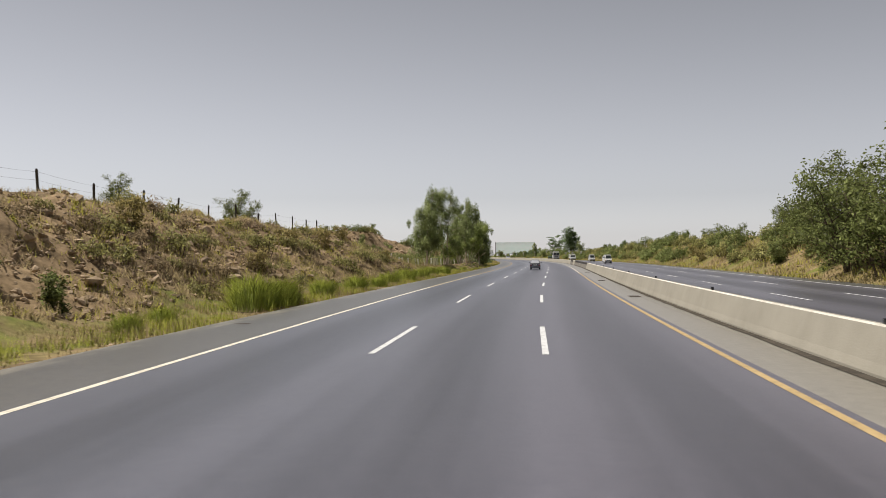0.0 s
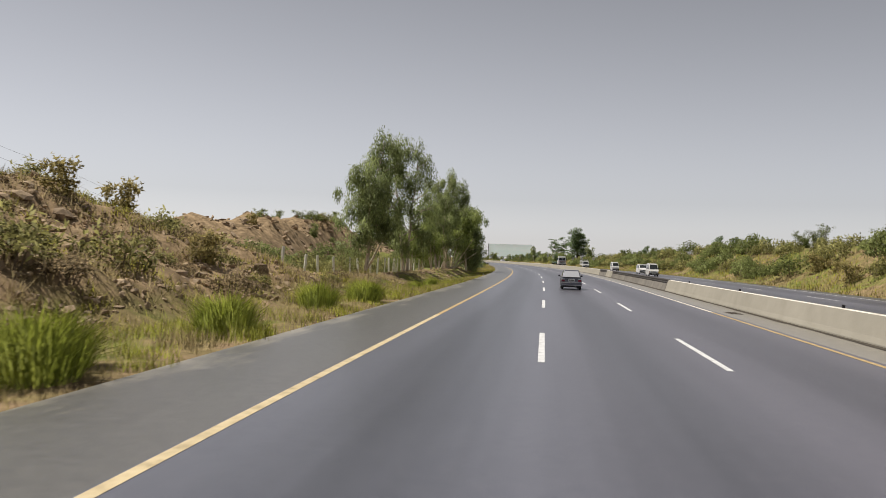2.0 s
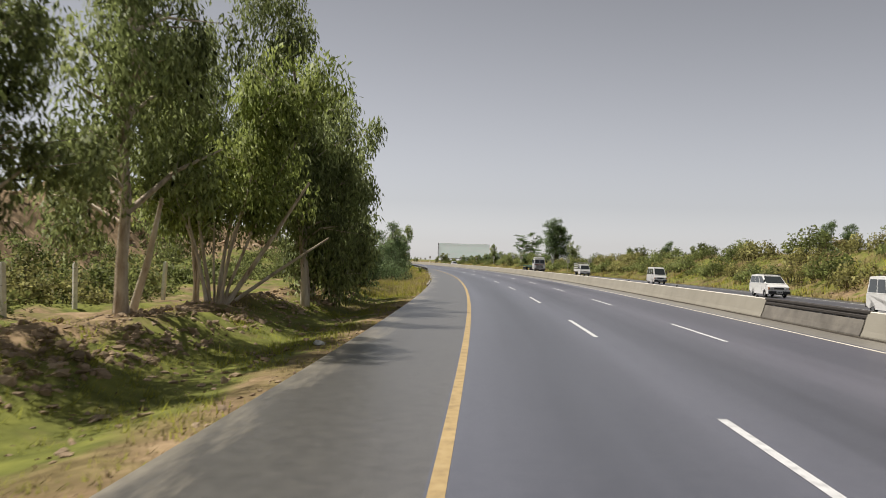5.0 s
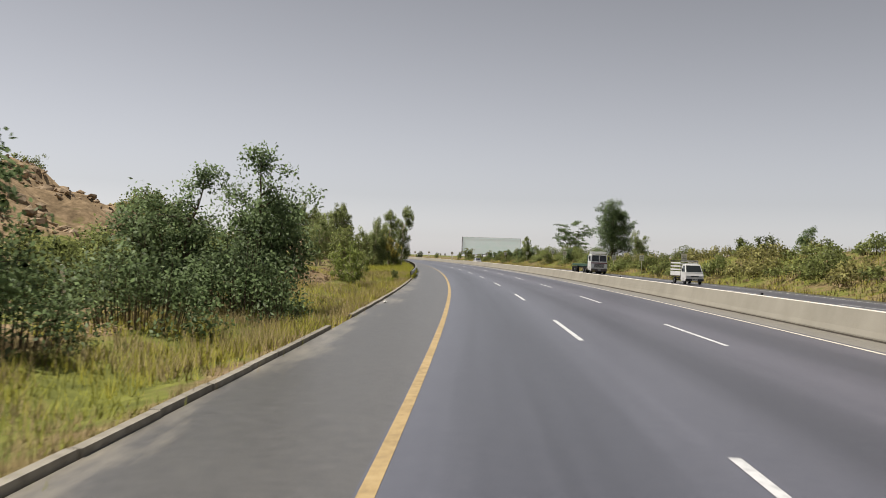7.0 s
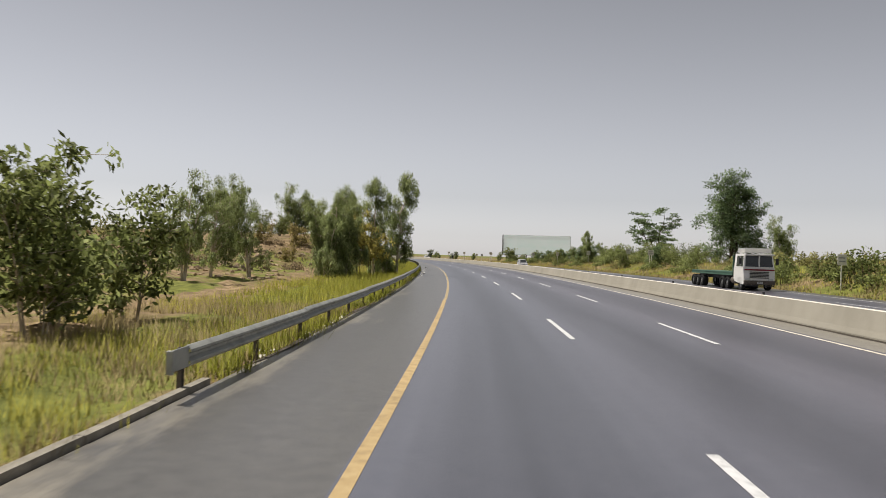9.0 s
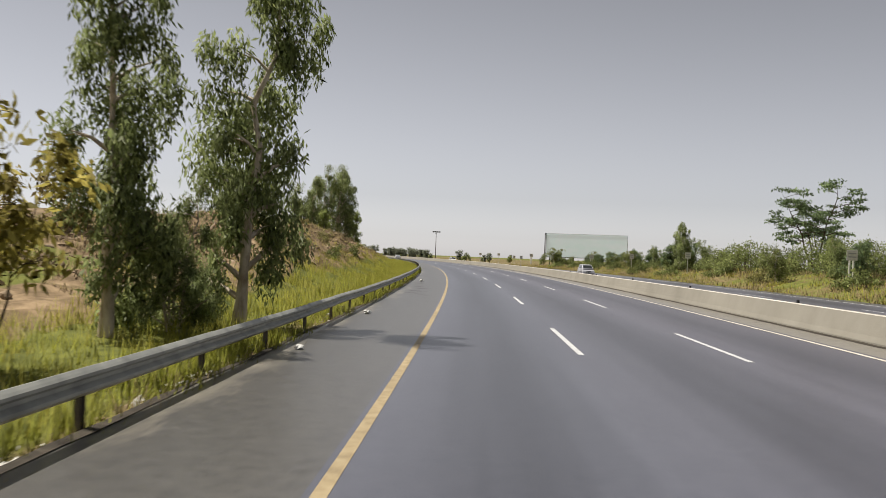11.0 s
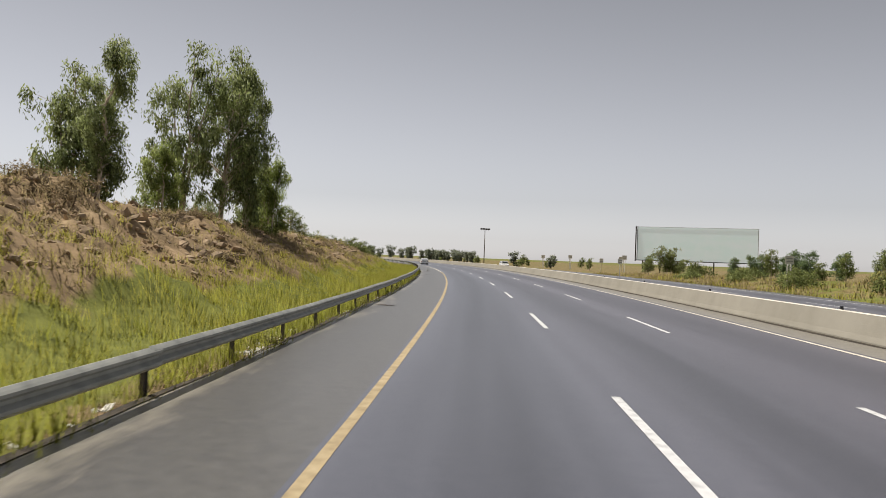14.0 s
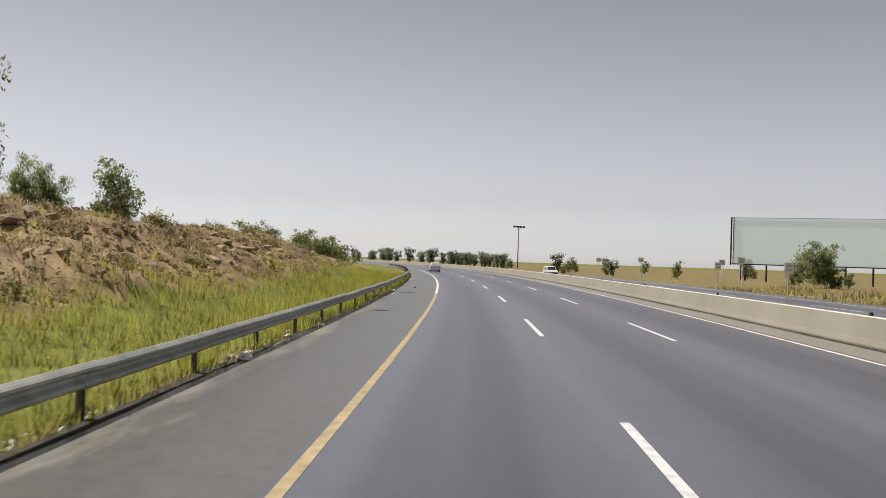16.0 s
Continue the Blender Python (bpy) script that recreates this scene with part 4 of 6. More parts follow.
# gum trees along the fence
for k, s, u, sc, tn in (("gum_a", 122.4, -11.2, 1.0, 20), ("gum_g", 131.4, -9.3, 1.0, 180), ("gum_t", 136.0, -9.6, 0.75, 200), ("gum_t", 149.6, -8.9, 0.88, 0), ("gum_t", 152.5, -10.6, 0.8, 90),
                        ("gum_c", 155.5, -9.0, 0.84, 250), ("gum_g", 161.3, -8.6, 1.0, 60), ("gum_fan", 169, -8.7, 1.0, 300), ("gum_c", 172.5, -10.6, 0.8, 30), ("gum_a", 175, -6.7, 1.02, 200), ("gum_h", 178, -7.4, 1.1, 0), ("gum_h", 182, -7.3, 1.04, 70), ("gum_h", 187, -7.8, 0.85, 130),
                        ("dark", 193, -7.6, 0.75, 40), ("dark", 199, -7.4, 0.7, 200), ("thorn", 206, -9.5, 0.6, 0), ("dark", 214, -9.0, 0.7, 100)):
    plant(k, s, u, sc, tn)
# by the kerb and before the guard rail
for k, s, u, sc, tn in (("dark_near", 231.6, -7.5, 1.0, 0), ("dark_near", 227.0, -9.5, 0.85, 120), ("copse", 226.2, -6.9, 1.0, 60), ("copse", 221.0, -8.2, 0.95, 150), ("copse", 229.0, -8.6, 0.95, 10), ("copse", 215.5, -8.8, 0.9, 100), ("sapling", 255.6, -6.6, 0.9, 0), ("sapling", 256.6, -7.6, 0.75, 130), ("bush_a", 239, -14, 1.5, 0), ("bush_b", 244, -15.5, 1.6, 60), ("bush_a", 251, -16, 1.8, 140), ("bush_a", 258, -17, 1.7, 220),
                        ("scrub_dark", 263, -17, 1.6, 20), ("scrub", 272, -17, 1.8, 120), ("young", 272.5, -8.6, 0.95, 0), ("young", 275, -9.6, 1.05, 100), ("young", 278, -8.8, 0.9, 200), ("bush_b", 262, -4.0, 0.45, 0),
                        ("gum_f", 302, -15.4, 0.5, 0), ("gum_f", 308, -15.6, 0.52, 90), ("gum_f", 312, -13.9, 0.5, 200), ("gum_near", 316.0, -9.0, 0.86, 0), ("gum_near", 319.7, -8.2, 0.98, 140), ("golden", 322.6, -7.2, 1.12, 0), ("golden", 326.1, -6.7, 0.9, 100), ("golden", 325.0, -8.6, 1.15, 220),
                        ("gum_d", 331.2, -6.9, 0.94, 0), ("gum_d", 334.6, -4.9, 1.04, 60), ("gum_near", 332.6, -5.9, 0.5, 60), ("gum_f", 324, -19, 0.5, 60)):
    plant(k, s, u, sc, tn)
# on the second bank
for k, s, u, sc, tn in (("gum_f", 344, -24, 0.62, 0), ("thorn", 366, -22, 0.42, 0), ("thorn", 371, -25, 0.45, 90), ("gum_e", 419, -27.0, 1.46, 0), ("gum_f", 420.5, -25.8, 0.76, 60), ("gum_t", 425.5, -23.7, 1.22, 120),
                        ("gum_e", 447, -22.3, 1.23, 0), ("gum_d", 446, -20.4, 1.05, 90), ("gum_f", 460, -20.3, 1.05, 0), ("gum_f", 461, -17.6, 1.09, 80), ("gum_d", 463.5, -16.0, 1.33, 200), ("fresh", 466, -14.7, 1.14, 40), ("fresh", 453, -19.0, 0.91, 10),
                        ("gum_e", 490, -21.3, 1.12, 0), ("young", 504, -18.7, 0.85, 0), ("bush_b", 506, -20, 0.7, 60), ("bush_b", 495, -21.5, 0.8, 20), ("gum_e", 530, -37.4, 0.95, 0), ("gum_e", 531, -34.8, 0.85, 50), ("gum_e", 530, -28.2, 0.55, 90), ("bush_b", 528, -29.5, 1.2, 0), ("bush_dry", 527, -25, 1.1, 0),
                        ("bare", 384, -17.5, 1.0, 0), ("bare", 391, -18, 0.8, 50), ("bare", 436, -17, 0.9, 80), ("bush_dry", 472, -15, 1.0, 0), ("bush_dry", 404, -18.4, 0.9, 0), ("bare", 476, -14, 0.9, 10), ("bush_dry", 412, -17, 0.8, 40), ("bush_a", 398, -9.5, 0.55, 0), ("bush_a", 378, -9.0, 0.6, 0)):
    plant(k, s, u, sc, tn)
# on the first bank
for k, s, u, sc, tn in (("thorn", 47, -19, 0.3, 0), ("thorn", 67.0, -19.2, 0.42, 80), ("thorn", 70.5, -19.4, 0.34, 40), ("bush_dry", 92, -16.5, 1.2, 0), ("bush_dry", 84, -14.5, 0.9, 30), ("bush_dry", 37, -12.5, 1.0, 0), ("brush_olive", 52, -11.5, 1.6, 60), ("bush_dry", 46, -9.5, 0.9, 0),
                        ("bush_b", 24, -8.0, 0.55, 0), ("bush_dry", 60, -12, 1.0, 90), ("brush_olive", 64, -9, 1.4, 10), ("bush_dry", 72, -13, 1.1, 20), ("brush_olive", 79, -9.6, 1.5, 0), ("bush_dry", 88, -10.5, 0.9, 0), ("hedge", 121, -24.5, 0.95, 90), ("hedge_dark", 128, -23.6, 1.0, 60), ("hedge", 134.5, -24.6, 0.9, 110), ("bush_dry", 203, -48, 1.6, 0), ("bush_a", 215, -50, 1.3, 0), ("bush_b", 226, -52, 1.2, 50), ("bush_a", 251, -47, 1.0, 120)):
    plant(k, s, u, sc, tn)
_h = random.Random(31)
for i in range(84):
    plant(_h.choice(["brush", "brush_olive", "brush_olive"]), _h.uniform(18, 104), -_h.uniform(7.4, 17.2), _h.uniform(0.6, 1.35), _h.uniform(0, 360))
for i in range(64):
    plant(_h.choice(["brush", "brush", "brush_olive"]), _h.uniform(350, 545), -_h.uniform(9.4, 18.4), _h.uniform(0.6, 1.3), _h.uniform(0, 360))
for i in range(22):
    plant(_h.choice(["brush", "brush", "bush_dry", "brush_olive"]), _h.uniform(312, 352), -_h.uniform(13, 32), _h.uniform(0.9, 1.6), _h.uniform(0, 360))
# weeds that have grown through the guard rail
for s, sc in ((286, 0.4), (299, 0.45), (315.5, 0.5), (317.2, 0.45), (318.6, 0.5), (333, 0.35), (341, 0.4), (357, 0.35), (371, 0.45), (389, 0.4), (402, 0.35), (417, 0.45), (433, 0.4), (447, 0.5), (464, 0.4), (481, 0.5), (498, 0.45), (512, 0.5)):
    plant("brush_olive", s, -3.12 + 0.08 * math.sin(s), sc, s * 37)
# scrub behind the fence
_g = random.Random(12)
for i in range(50):
    s, u = _g.uniform(108, 296), -_g.uniform(20, 32)
    plant(_g.choice(["scrub", "scrub_olive", "scrub", "bush_a", "scrub_dark"]), s, u, _g.uniform(0.8, 1.3), _g.uniform(0, 360))
for i in range(34):
    plant(_g.choice(["scrub_olive", "scrub", "scrub_dark", "bush_a"]), _g.uniform(225, 345), -_g.uniform(32, 62), _g.uniform(0.9, 1.5), _g.uniform(0, 360))
_k = random.Random(44)
for i in range(17):
    plant(_k.choice(["scrub_fine", "scrub_dense", "scrub_fine"]), 120 + i * 4.1 + _k.uniform(-1, 1), -17.6 + _k.uniform(-1.2, 0.6), _k.uniform(0.85, 1.3), _k.uniform(60, 120))
for i in range(12):
    plant(_g.choice(["hedge", "hedge", "hedge_dark"]), 234 + i * 4.3, -17.6 + _g.uniform(-0.6, 0.6) - (1.5 if i < 5 else 0), _g.uniform(0.85, 1.08), _g.uniform(-20, 20) + 90)
# far side of the motorway
for k, s, u, sc, tn in (("thorn", 60, 30.6, 1.16, 0), ("thorn", 55, 32.0, 1.25, 90), ("thorn", 67, 30.9, 1.1, 200), ("thorn", 73, 31.6, 1.05, 20), ("thorn", 80, 32.8, 0.9, 100), ("thorn", 86, 34.5, 0.75, 50), ("thorn", 78, 36.0, 1.0, 140), ("thorn", 98, 36.0, 0.62, 10), ("thorn", 105, 38.0, 0.6, 70), ("thorn", 112, 38.5, 0.5, 130), ("thorn", 120, 41.0, 0.55, 250), ("round", 362, 38.5, 0.94, 0), ("flat", 404, 41.5, 1.22, 0), ("gum_e", 352, 41, 0.8, 0), ("gum_e", 385, 35, 0.5, 40), ("young", 393, 32.5, 0.8, 0), ("dark", 381, 34, 0.55, 0), ("dark", 399, 41, 0.65, 90),
                        ("hedge", 371, 37.5, 0.85, 90), ("hedge_dark", 378, 38, 0.95, 95), ("hedge", 385, 37, 0.95, 85), ("hedge", 391.5, 38.5, 1.0, 100), ("hedge", 398, 38.5, 1.05, 100), ("hedge_dark", 404, 37.5, 0.95, 80), ("hedge", 411, 37, 1.1, 95), ("hedge", 419, 38, 1.05, 70), ("gum_d", 434, 36, 0.75, 0), ("gum_e", 430, 36, 0.8, 90), ("gum_e", 433, 40, 0.6, 20), ("hedge", 426, 38.5, 0.9, 90), ("hedge_dark", 441, 38, 0.85, 0), ("hedge", 449, 39, 0.8, 100), ("young", 455, 35, 0.75, 0), ("young", 462, 37, 0.7, 50), ("young", 470, 38, 0.7, 90), ("young", 478, 39, 0.6, 10),
                        ("gum_e", 449, 37.5, 0.5, 0), ("dark", 455, 38.5, 0.6, 40), ("dark", 447, 40, 0.7, 90), ("dark", 462, 38, 0.55, 160), ("gum_e", 470, 39, 0.42, 220), ("dark", 441, 36.5, 0.62, 300), ("dark", 436, 38.5, 0.7, 20), ("dark", 488, 37.5, 0.45, 70), ("dark", 483, 41, 0.5, 10), ("dark", 492, 42, 0.55, 50), ("dark", 499, 44, 0.6, 110), ("dark", 506, 41.5, 0.5, 170), ("dark", 513, 46, 0.55, 230), ("dark", 521, 45, 0.5, 280), ("young", 496, 39.5, 0.8, 20), ("young", 549, 44.2, 1.2, 0), ("young", 550, 45.6, 1.15, 90), ("bush_a", 549.5, 46.5, 1.0, 30), ("dark", 556, 52, 0.3, 0), ("thorn", 150, 41, 0.4, 0), ("thorn", 172, 42, 0.5, 60), ("thorn", 178, 42, 0.4, 160), ("dark", 128, 44, 0.7, 0), ("thorn", 205, 42, 0.5, 0), ("dark", 248.7, 49.7, 0.7, 0), ("dark", 252, 55, 0.6, 60), ("dark", 300, 46, 0.6, 0), ("dark", 292, -30, 0.4, 0), ("dark", 286, -28, 0.36, 80), ("thorn", 296, -24, 0.45, 30)):
    plant(k, s, u, sc, tn)
for i in range(46):
    s = 84 + i * 5.6 + _g.uniform(-1.5, 1.5)
    plant(_g.choice(["scrub", "scrub_olive", "scrub_dark", "scrub"] if s > 150 else ["scrub_olive", "bush_dry", "bush_a", "bush_dry"]), s, 31.6 + _g.uniform(-0.5, 1.6), _g.uniform(0.8, 1.25), _g.uniform(60, 120))
for i in range(40):
    s = 88 + i * 6.4 + _g.uniform(-2, 2)
    plant(_g.choice(["scrub", "scrub_olive", "scrub_olive", "scrub_dark"]), s, 35.6 + _g.uniform(-1, 2.6), _g.uniform(0.9, 1.4) * (0.8 if s > 255 else 1.0), _g.uniform(60, 120))
for i in range(22):
    s = _g.uniform(70, 345)
    plant(_g.choice(["bush_a", "bush_b", "bush_dry"]), s, 39 + abs(_g.gauss(0, 3.0)), _g.uniform(0.7, 1.2), _g.uniform(0, 360))
for i in range(33):
    s = 348 + i * 5.3 + _g.uniform(-1.5, 1.5)
    plant(_g.choice(["scrub", "scrub_olive", "scrub_dark", "scrub"]), s, 33.2 + (i % 3) * 2.6 + _g.uniform(-0.8, 0.8), _g.uniform(0.62, 0.95), _g.uniform(60, 120))
for i in range(16):
    s = _g.uniform(345, 545)
    plant(_g.choice(["bush_a", "bush_b", "young"]), s, _g.uniform(36, 46), _g.uniform(0.5, 0.95), _g.uniform(0, 360))
# far end: hedge on the left and planted trees on the right
for i in range(13):
    plant(_g.choice(["scrub", "bush_a", "scrub_dark", "scrub_olive"]), 540 + i * 5 + _g.uniform(-2, 2), -_g.uniform(12.5, 19), _g.uniform(0.9, 1.4), _g.uniform(0, 360))
for i in range(22):
    s = _g.uniform(556, 620)
    plant(_g.choice(["scrub", "bush_a", "scrub_dark"]), s, _g.uniform(-34, -18), _g.uniform(1.0, 1.6), _g.uniform(0, 360))
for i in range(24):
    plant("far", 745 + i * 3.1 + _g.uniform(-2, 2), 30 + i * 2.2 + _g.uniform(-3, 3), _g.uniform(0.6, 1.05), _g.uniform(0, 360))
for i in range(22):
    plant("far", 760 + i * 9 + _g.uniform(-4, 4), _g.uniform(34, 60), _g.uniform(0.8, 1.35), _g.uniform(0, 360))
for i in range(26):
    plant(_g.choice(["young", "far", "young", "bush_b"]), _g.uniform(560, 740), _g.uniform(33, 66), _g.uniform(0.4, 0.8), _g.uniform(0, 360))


# ---- fences ----
def fence(name, label, spots, h, r, mat, wires, group=""):
    """Posts at the given places with slack wires between them."""
    s0, u0 = spots[0]
    t = thing(name, label, "fence", spot(s0, u0, z_at(s0, u0)), group)
    inv = t.matrix_basis.inverted()
    rng = random.Random(len(spots))
    tops, p = [], None
    for s, u in spots:
        m = spot(s, u, z_at(s, u), rng.uniform(0, 90)) @ pose(0, 0, 0, rng.uniform(-5, 5), rng.uniform(-5, 5), 0)
        if p is None:
            p = part("post", boxes(((0, 0, h / 2 - 0.15), (r * 2, r * 2, h + 0.3)), ((0, 0, h + 0.02), (r * 1.3, r * 1.3, 0.06))), mat, t)
            p.matrix_basis = inv @ m
        else:
            twin(p, inv @ m, t)
        tops.append(m)
    for k in wires:
        v, f = [], []
        pts = []
        for a, b in zip(tops[:-1], tops[1:]):
            pa, pb = a @ Vector((r, 0, k * h)), b @ Vector((r, 0, k * h))
            for i in range(3):
                q = pa.lerp(pb, i / 3)
                q.z -= 0.05 * (0, 0.9, 0.9)[i]
                pts.append(q)
        tube(pts, [0.005] * len(pts), 3, v, f)
        w = solid("wire", v, f, RUST, t)
        w.matrix_parent_inverse = inv
    return t


fence("fence", "dark post and wire fence along the top of the bank", [(34, -18.6), (38.5, -18.2), (44, -18.4), (49, -18.0), (54, -18.1), (58, -17.6), (63, -17.4), (67, -17.0), (71, -16.8), (75, -16.6), (79, -16.5), (83, -16.6), (88, -16.8), (94, -17.0)], 1.35, 0.05, POST_DARK, (0.6, 0.92))
fence("fence", "whitewashed concrete post and wire fence", [(108.5, -13.8), (113, -13.6), (117.5, -13.8), (122.4, -13.8), (126.5, -13.4), (130.5, -13.5), (134.5, -13.2), (139, -13.4), (143, -13.4), (147, -13.6), (151.3, -13.9), (155, -14.2), (158.5, -14.5), (162.5, -14.6), (166.7, -14.8), (171, -14.6), (175, -14.5), (179, -14.3), (183, -14.0)], 1.75, 0.075, POST_WHITE, (0.3, 0.6, 0.9))
fence("fence", "whitewashed concrete post and wire fence", [(232, -15.5), (238, -16), (244, -15.4), (250, -14.8), (256, -13.2), (261, -11.6), (266, -12.0), (271, -13.0)], 1.8, 0.08, POST_WHITE, (0.3, 0.6, 0.9))
fence("fence", "dark post and wire fence along the top of the bank", [(374, -19.5), (379, -19.2), (384, -19.2), (389, -19.4), (395, -19.4), (401, -19.6), (407, -19.8)], 1.3, 0.05, POST_DARK, (0.6, 0.92))

# fallen pale limbs under the gum trees
def limb(s, u, a, b, r):
    v, f = [], []
    tube([a, tuple((Vector(a) + Vector(b)) / 2 + Vector((0.1, 0, 0.12))), b], [r, r * 0.75, r * 0.4], 7, v, f)
    e = solid("leaning_limb", v, f, BARK, None, smooth=True)
    e.matrix_basis = spot(s, u, z_at(s, u))
    tagged(e, "pale bare limb leaning out from the gum trees", "branch", "leaning limbs")


limb(169, -8.5, (0, 0, -0.2), (3.0, -0.5, 4.3), 0.1)
limb(169.6, -8.6, (0, 0, -0.2), (3.5, 0.7, 2.4), 0.075)
limb(126, -12.3, (0, 0, -0.2), (1.9, -0.3, 3.4), 0.13)
limb(164, -9.6, (0, 0, -0.2), (1.2, -0.9, 3.4), 0.13)


# ---- billboard, mast and road signs ----
def billboard():
    a, b = Vector((*map(float, on_plan(603, 58.5)), 0)), Vector((*map(float, on_plan(591, 85.0)), 0))
    d = b - a
    w = d.length
    t = thing("billboard", "huge blank pale green billboard on short steel legs", "billboard", Matrix.Translation(a) @ d.to_track_quat("X", "Z").to_matrix().to_4x4())
    z0, z1 = 3.0, 11.5
    # the sheet: one thin skin, stretched between its battens
    nx, nz = 36, 9
    v = [(0.15 + (w - 0.3) * i / nx, 0.004 * math.sin(i * 1.9) * math.sin(j * 0.7), z0 + (z1 - z0) * j / nz) for j in range(nz + 1) for i in range(nx + 1)]
    f = [[j * (nx + 1) + i, j * (nx + 1) + i + 1, (j + 1) * (nx + 1) + i + 1, (j + 1) * (nx + 1) + i] for j in range(nz) for i in range(nx)]
    tagged(solid("board", v, f, BOARD, t, smooth=True), "thin pale green sheet, part see-through to match haze")
    part("side_frame", boxes(((-0.25, 0.25, (z0 + z1) / 2 - 0.1), (0.28, 0.3, z1 - z0 + 0.5)), ((0.15, 0.15, (z0 + z1) / 2), (0.18, 0.2, z1 - z0 + 0.2))), POST_DARK, t, "dark steel upright")
    part("side_frame", boxes(((w - 0.06, 0.2, (z0 + z1) / 2), (0.14, 0.2, z1 - z0))), ZINC, t)
    part("top_rail", boxes(((w / 2, 0.12, z1 + 0.02), (w, 0.12, 0.07))), ZINC, t)
    part("bottom_rail", boxes(((w / 2, -0.05, z0 - 0.1), (w, 0.3, 0.2))), POST_DARK, t, "dark walkway below the board")
    for i in range(7):
        x = 1.6 + i * (w - 3.2) / 6
        part("leg", boxes(((x, 0.3, z0 / 2 - 0.4), (0.3, 0.3, z0 + 0.8)), ((x, 0.75, z0 / 2 + 2), (0.14, 0.9, 0.14))), POST_DARK, t)


billboard()


def light_mast(s, u, h):
    t = thing("light_mast", "tall floodlight mast with a wide lamp frame", "lamp post", spot(s, u, -0.2, 14))
    part("mast", rods(((0, 0, 0), (0, 0, h), 0.22, 0.12), n=10), RUST, t, smooth=True)
    part("crossbar", boxes(((0, 0, h), (4.6, 0.16, 0.18)), ((0, 0, h - 0.7), (1.0, 0.12, 0.12))), RUST, t)
    lamp = part("floodlight", boxes(((0, -0.25, h + 0.15), (0.85, 0.45, 0.6)), ((0, 0.0, h - 0.2), (0.12, 0.12, 0.4))), POST_DARK, t, "dark floodlight box", bevel=0.04)
    lamp.matrix_basis = Matrix.Translation((-1.85, 0, 0))
    for i in range(1, 4):
        twin(lamp, Matrix.Translation((-1.85 + i * 1.23, 0, 0)), t)


light_mast(726, 51, 14.0)


def sign(s, u, h, w, hh):
    t = thing("marker_sign", "small pale marker sign on a whitewashed post", "road sign", spot(s, u, z_at(s, u)), "marker signs")
    part("sign_post", boxes(((-0.16, 0, h / 2 - 0.2), (0.1, 0.1, h + 0.4)), ((0.16, 0, h / 2 - 0.2), (0.1, 0.1, h + 0.4))) if w > 0.85 else rods(((0, 0, -0.3), (0, 0, h), 0.05)), POST_WHITE, t)
    pl = part("sign_plate", boxes(((0, -0.07, h - hh / 2), (w, 0.03, hh))), POST_WHITE, t, "weathered pale plate", bevel=0.008)
    for k in range(2):
        part("sign_bar", boxes(((0, -0.095, h - hh * (0.33 + 0.33 * k)), (w * 0.7, 0.012, hh * 0.10))), ZINC, t, "grey bar")


for s, u, h, w in ((380, 33.0, 3.0, 0.9), (398.5, 34.7, 3.0, 0.8), (426, 34.5, 3.0, 0.8), (452, 34.0, 2.9, 0.7), (480, 34.2, 2.8, 0.9), (519.6, 27.2, 2.9, 0.7), (545, 31, 2.8, 0.7), (300, 30.5, 2.8, 0.7), (318, 30.5, 2.8, 0.7), (335, 31, 2.8, 0.7), (560, 40, 3.4, 0.9), (580, 46, 3.4, 0.9), (600, 40, 3.6, 1.0), (625, 40, 3.6, 1.0)):
    sign(s, u, h, w, 0.85)


# ---- vehicles: y ahead, x to the right, wheels on z = 0 ----
def arch(y, r, n=7):
    return [(y + r * math.cos(math.pi * k / (n - 1)), 0.30 + r * math.sin(math.pi * k / (n - 1)) * 0.98) for k in range(n)]


def hull(name, side, half, mat, parent, top_in=0.0, z_in=0.0, bevel=0.04, label=""):
    """A side outline of (y, z) points given breadth; points above z_in draw in by top_in."""
    bm = bmesh.new()
    rings = []
    for sx in (-1, 1):
        rings.append([bm.verts.new((sx * (half - (top_in if z > z_in else 0)), y, z)) for y, z in side])
    n = len(side)
    bm.faces.new(rings[0])
    bm.faces.new(rings[1][::-1])
    for i in range(n):
        j = (i + 1) % n
        bm.faces.new((rings[0][i], rings[1][i], rings[1][j], rings[0][j]))
    bmesh.ops.triangulate(bm, faces=[f for f in bm.faces if len(f.verts) > 4])
    return part(name, bm, mat, parent, label, bevel=bevel)


def pane(name, quad, mat, parent, out=0.012, label=""):
    """A thin sheet on four corners, lifted a little along its normal."""
    q = [Vector(p) for p in quad]
    nrm = (q[1] - q[0]).cross(q[3] - q[0]).normalized()
    bm = bmesh.new()
    a = [bm.verts.new(p + nrm * out) for p in q]
    b = [bm.verts.new(p - nrm * 0.01) for p in q]
    bm.faces.new(a)
    bm.faces.new(b[::-1])
    for i in range(4):
        j = (i + 1) % 4
        bm.faces.new((a[i], b[i], b[j], a[j]))
    return part(name, bm, mat, parent, label)


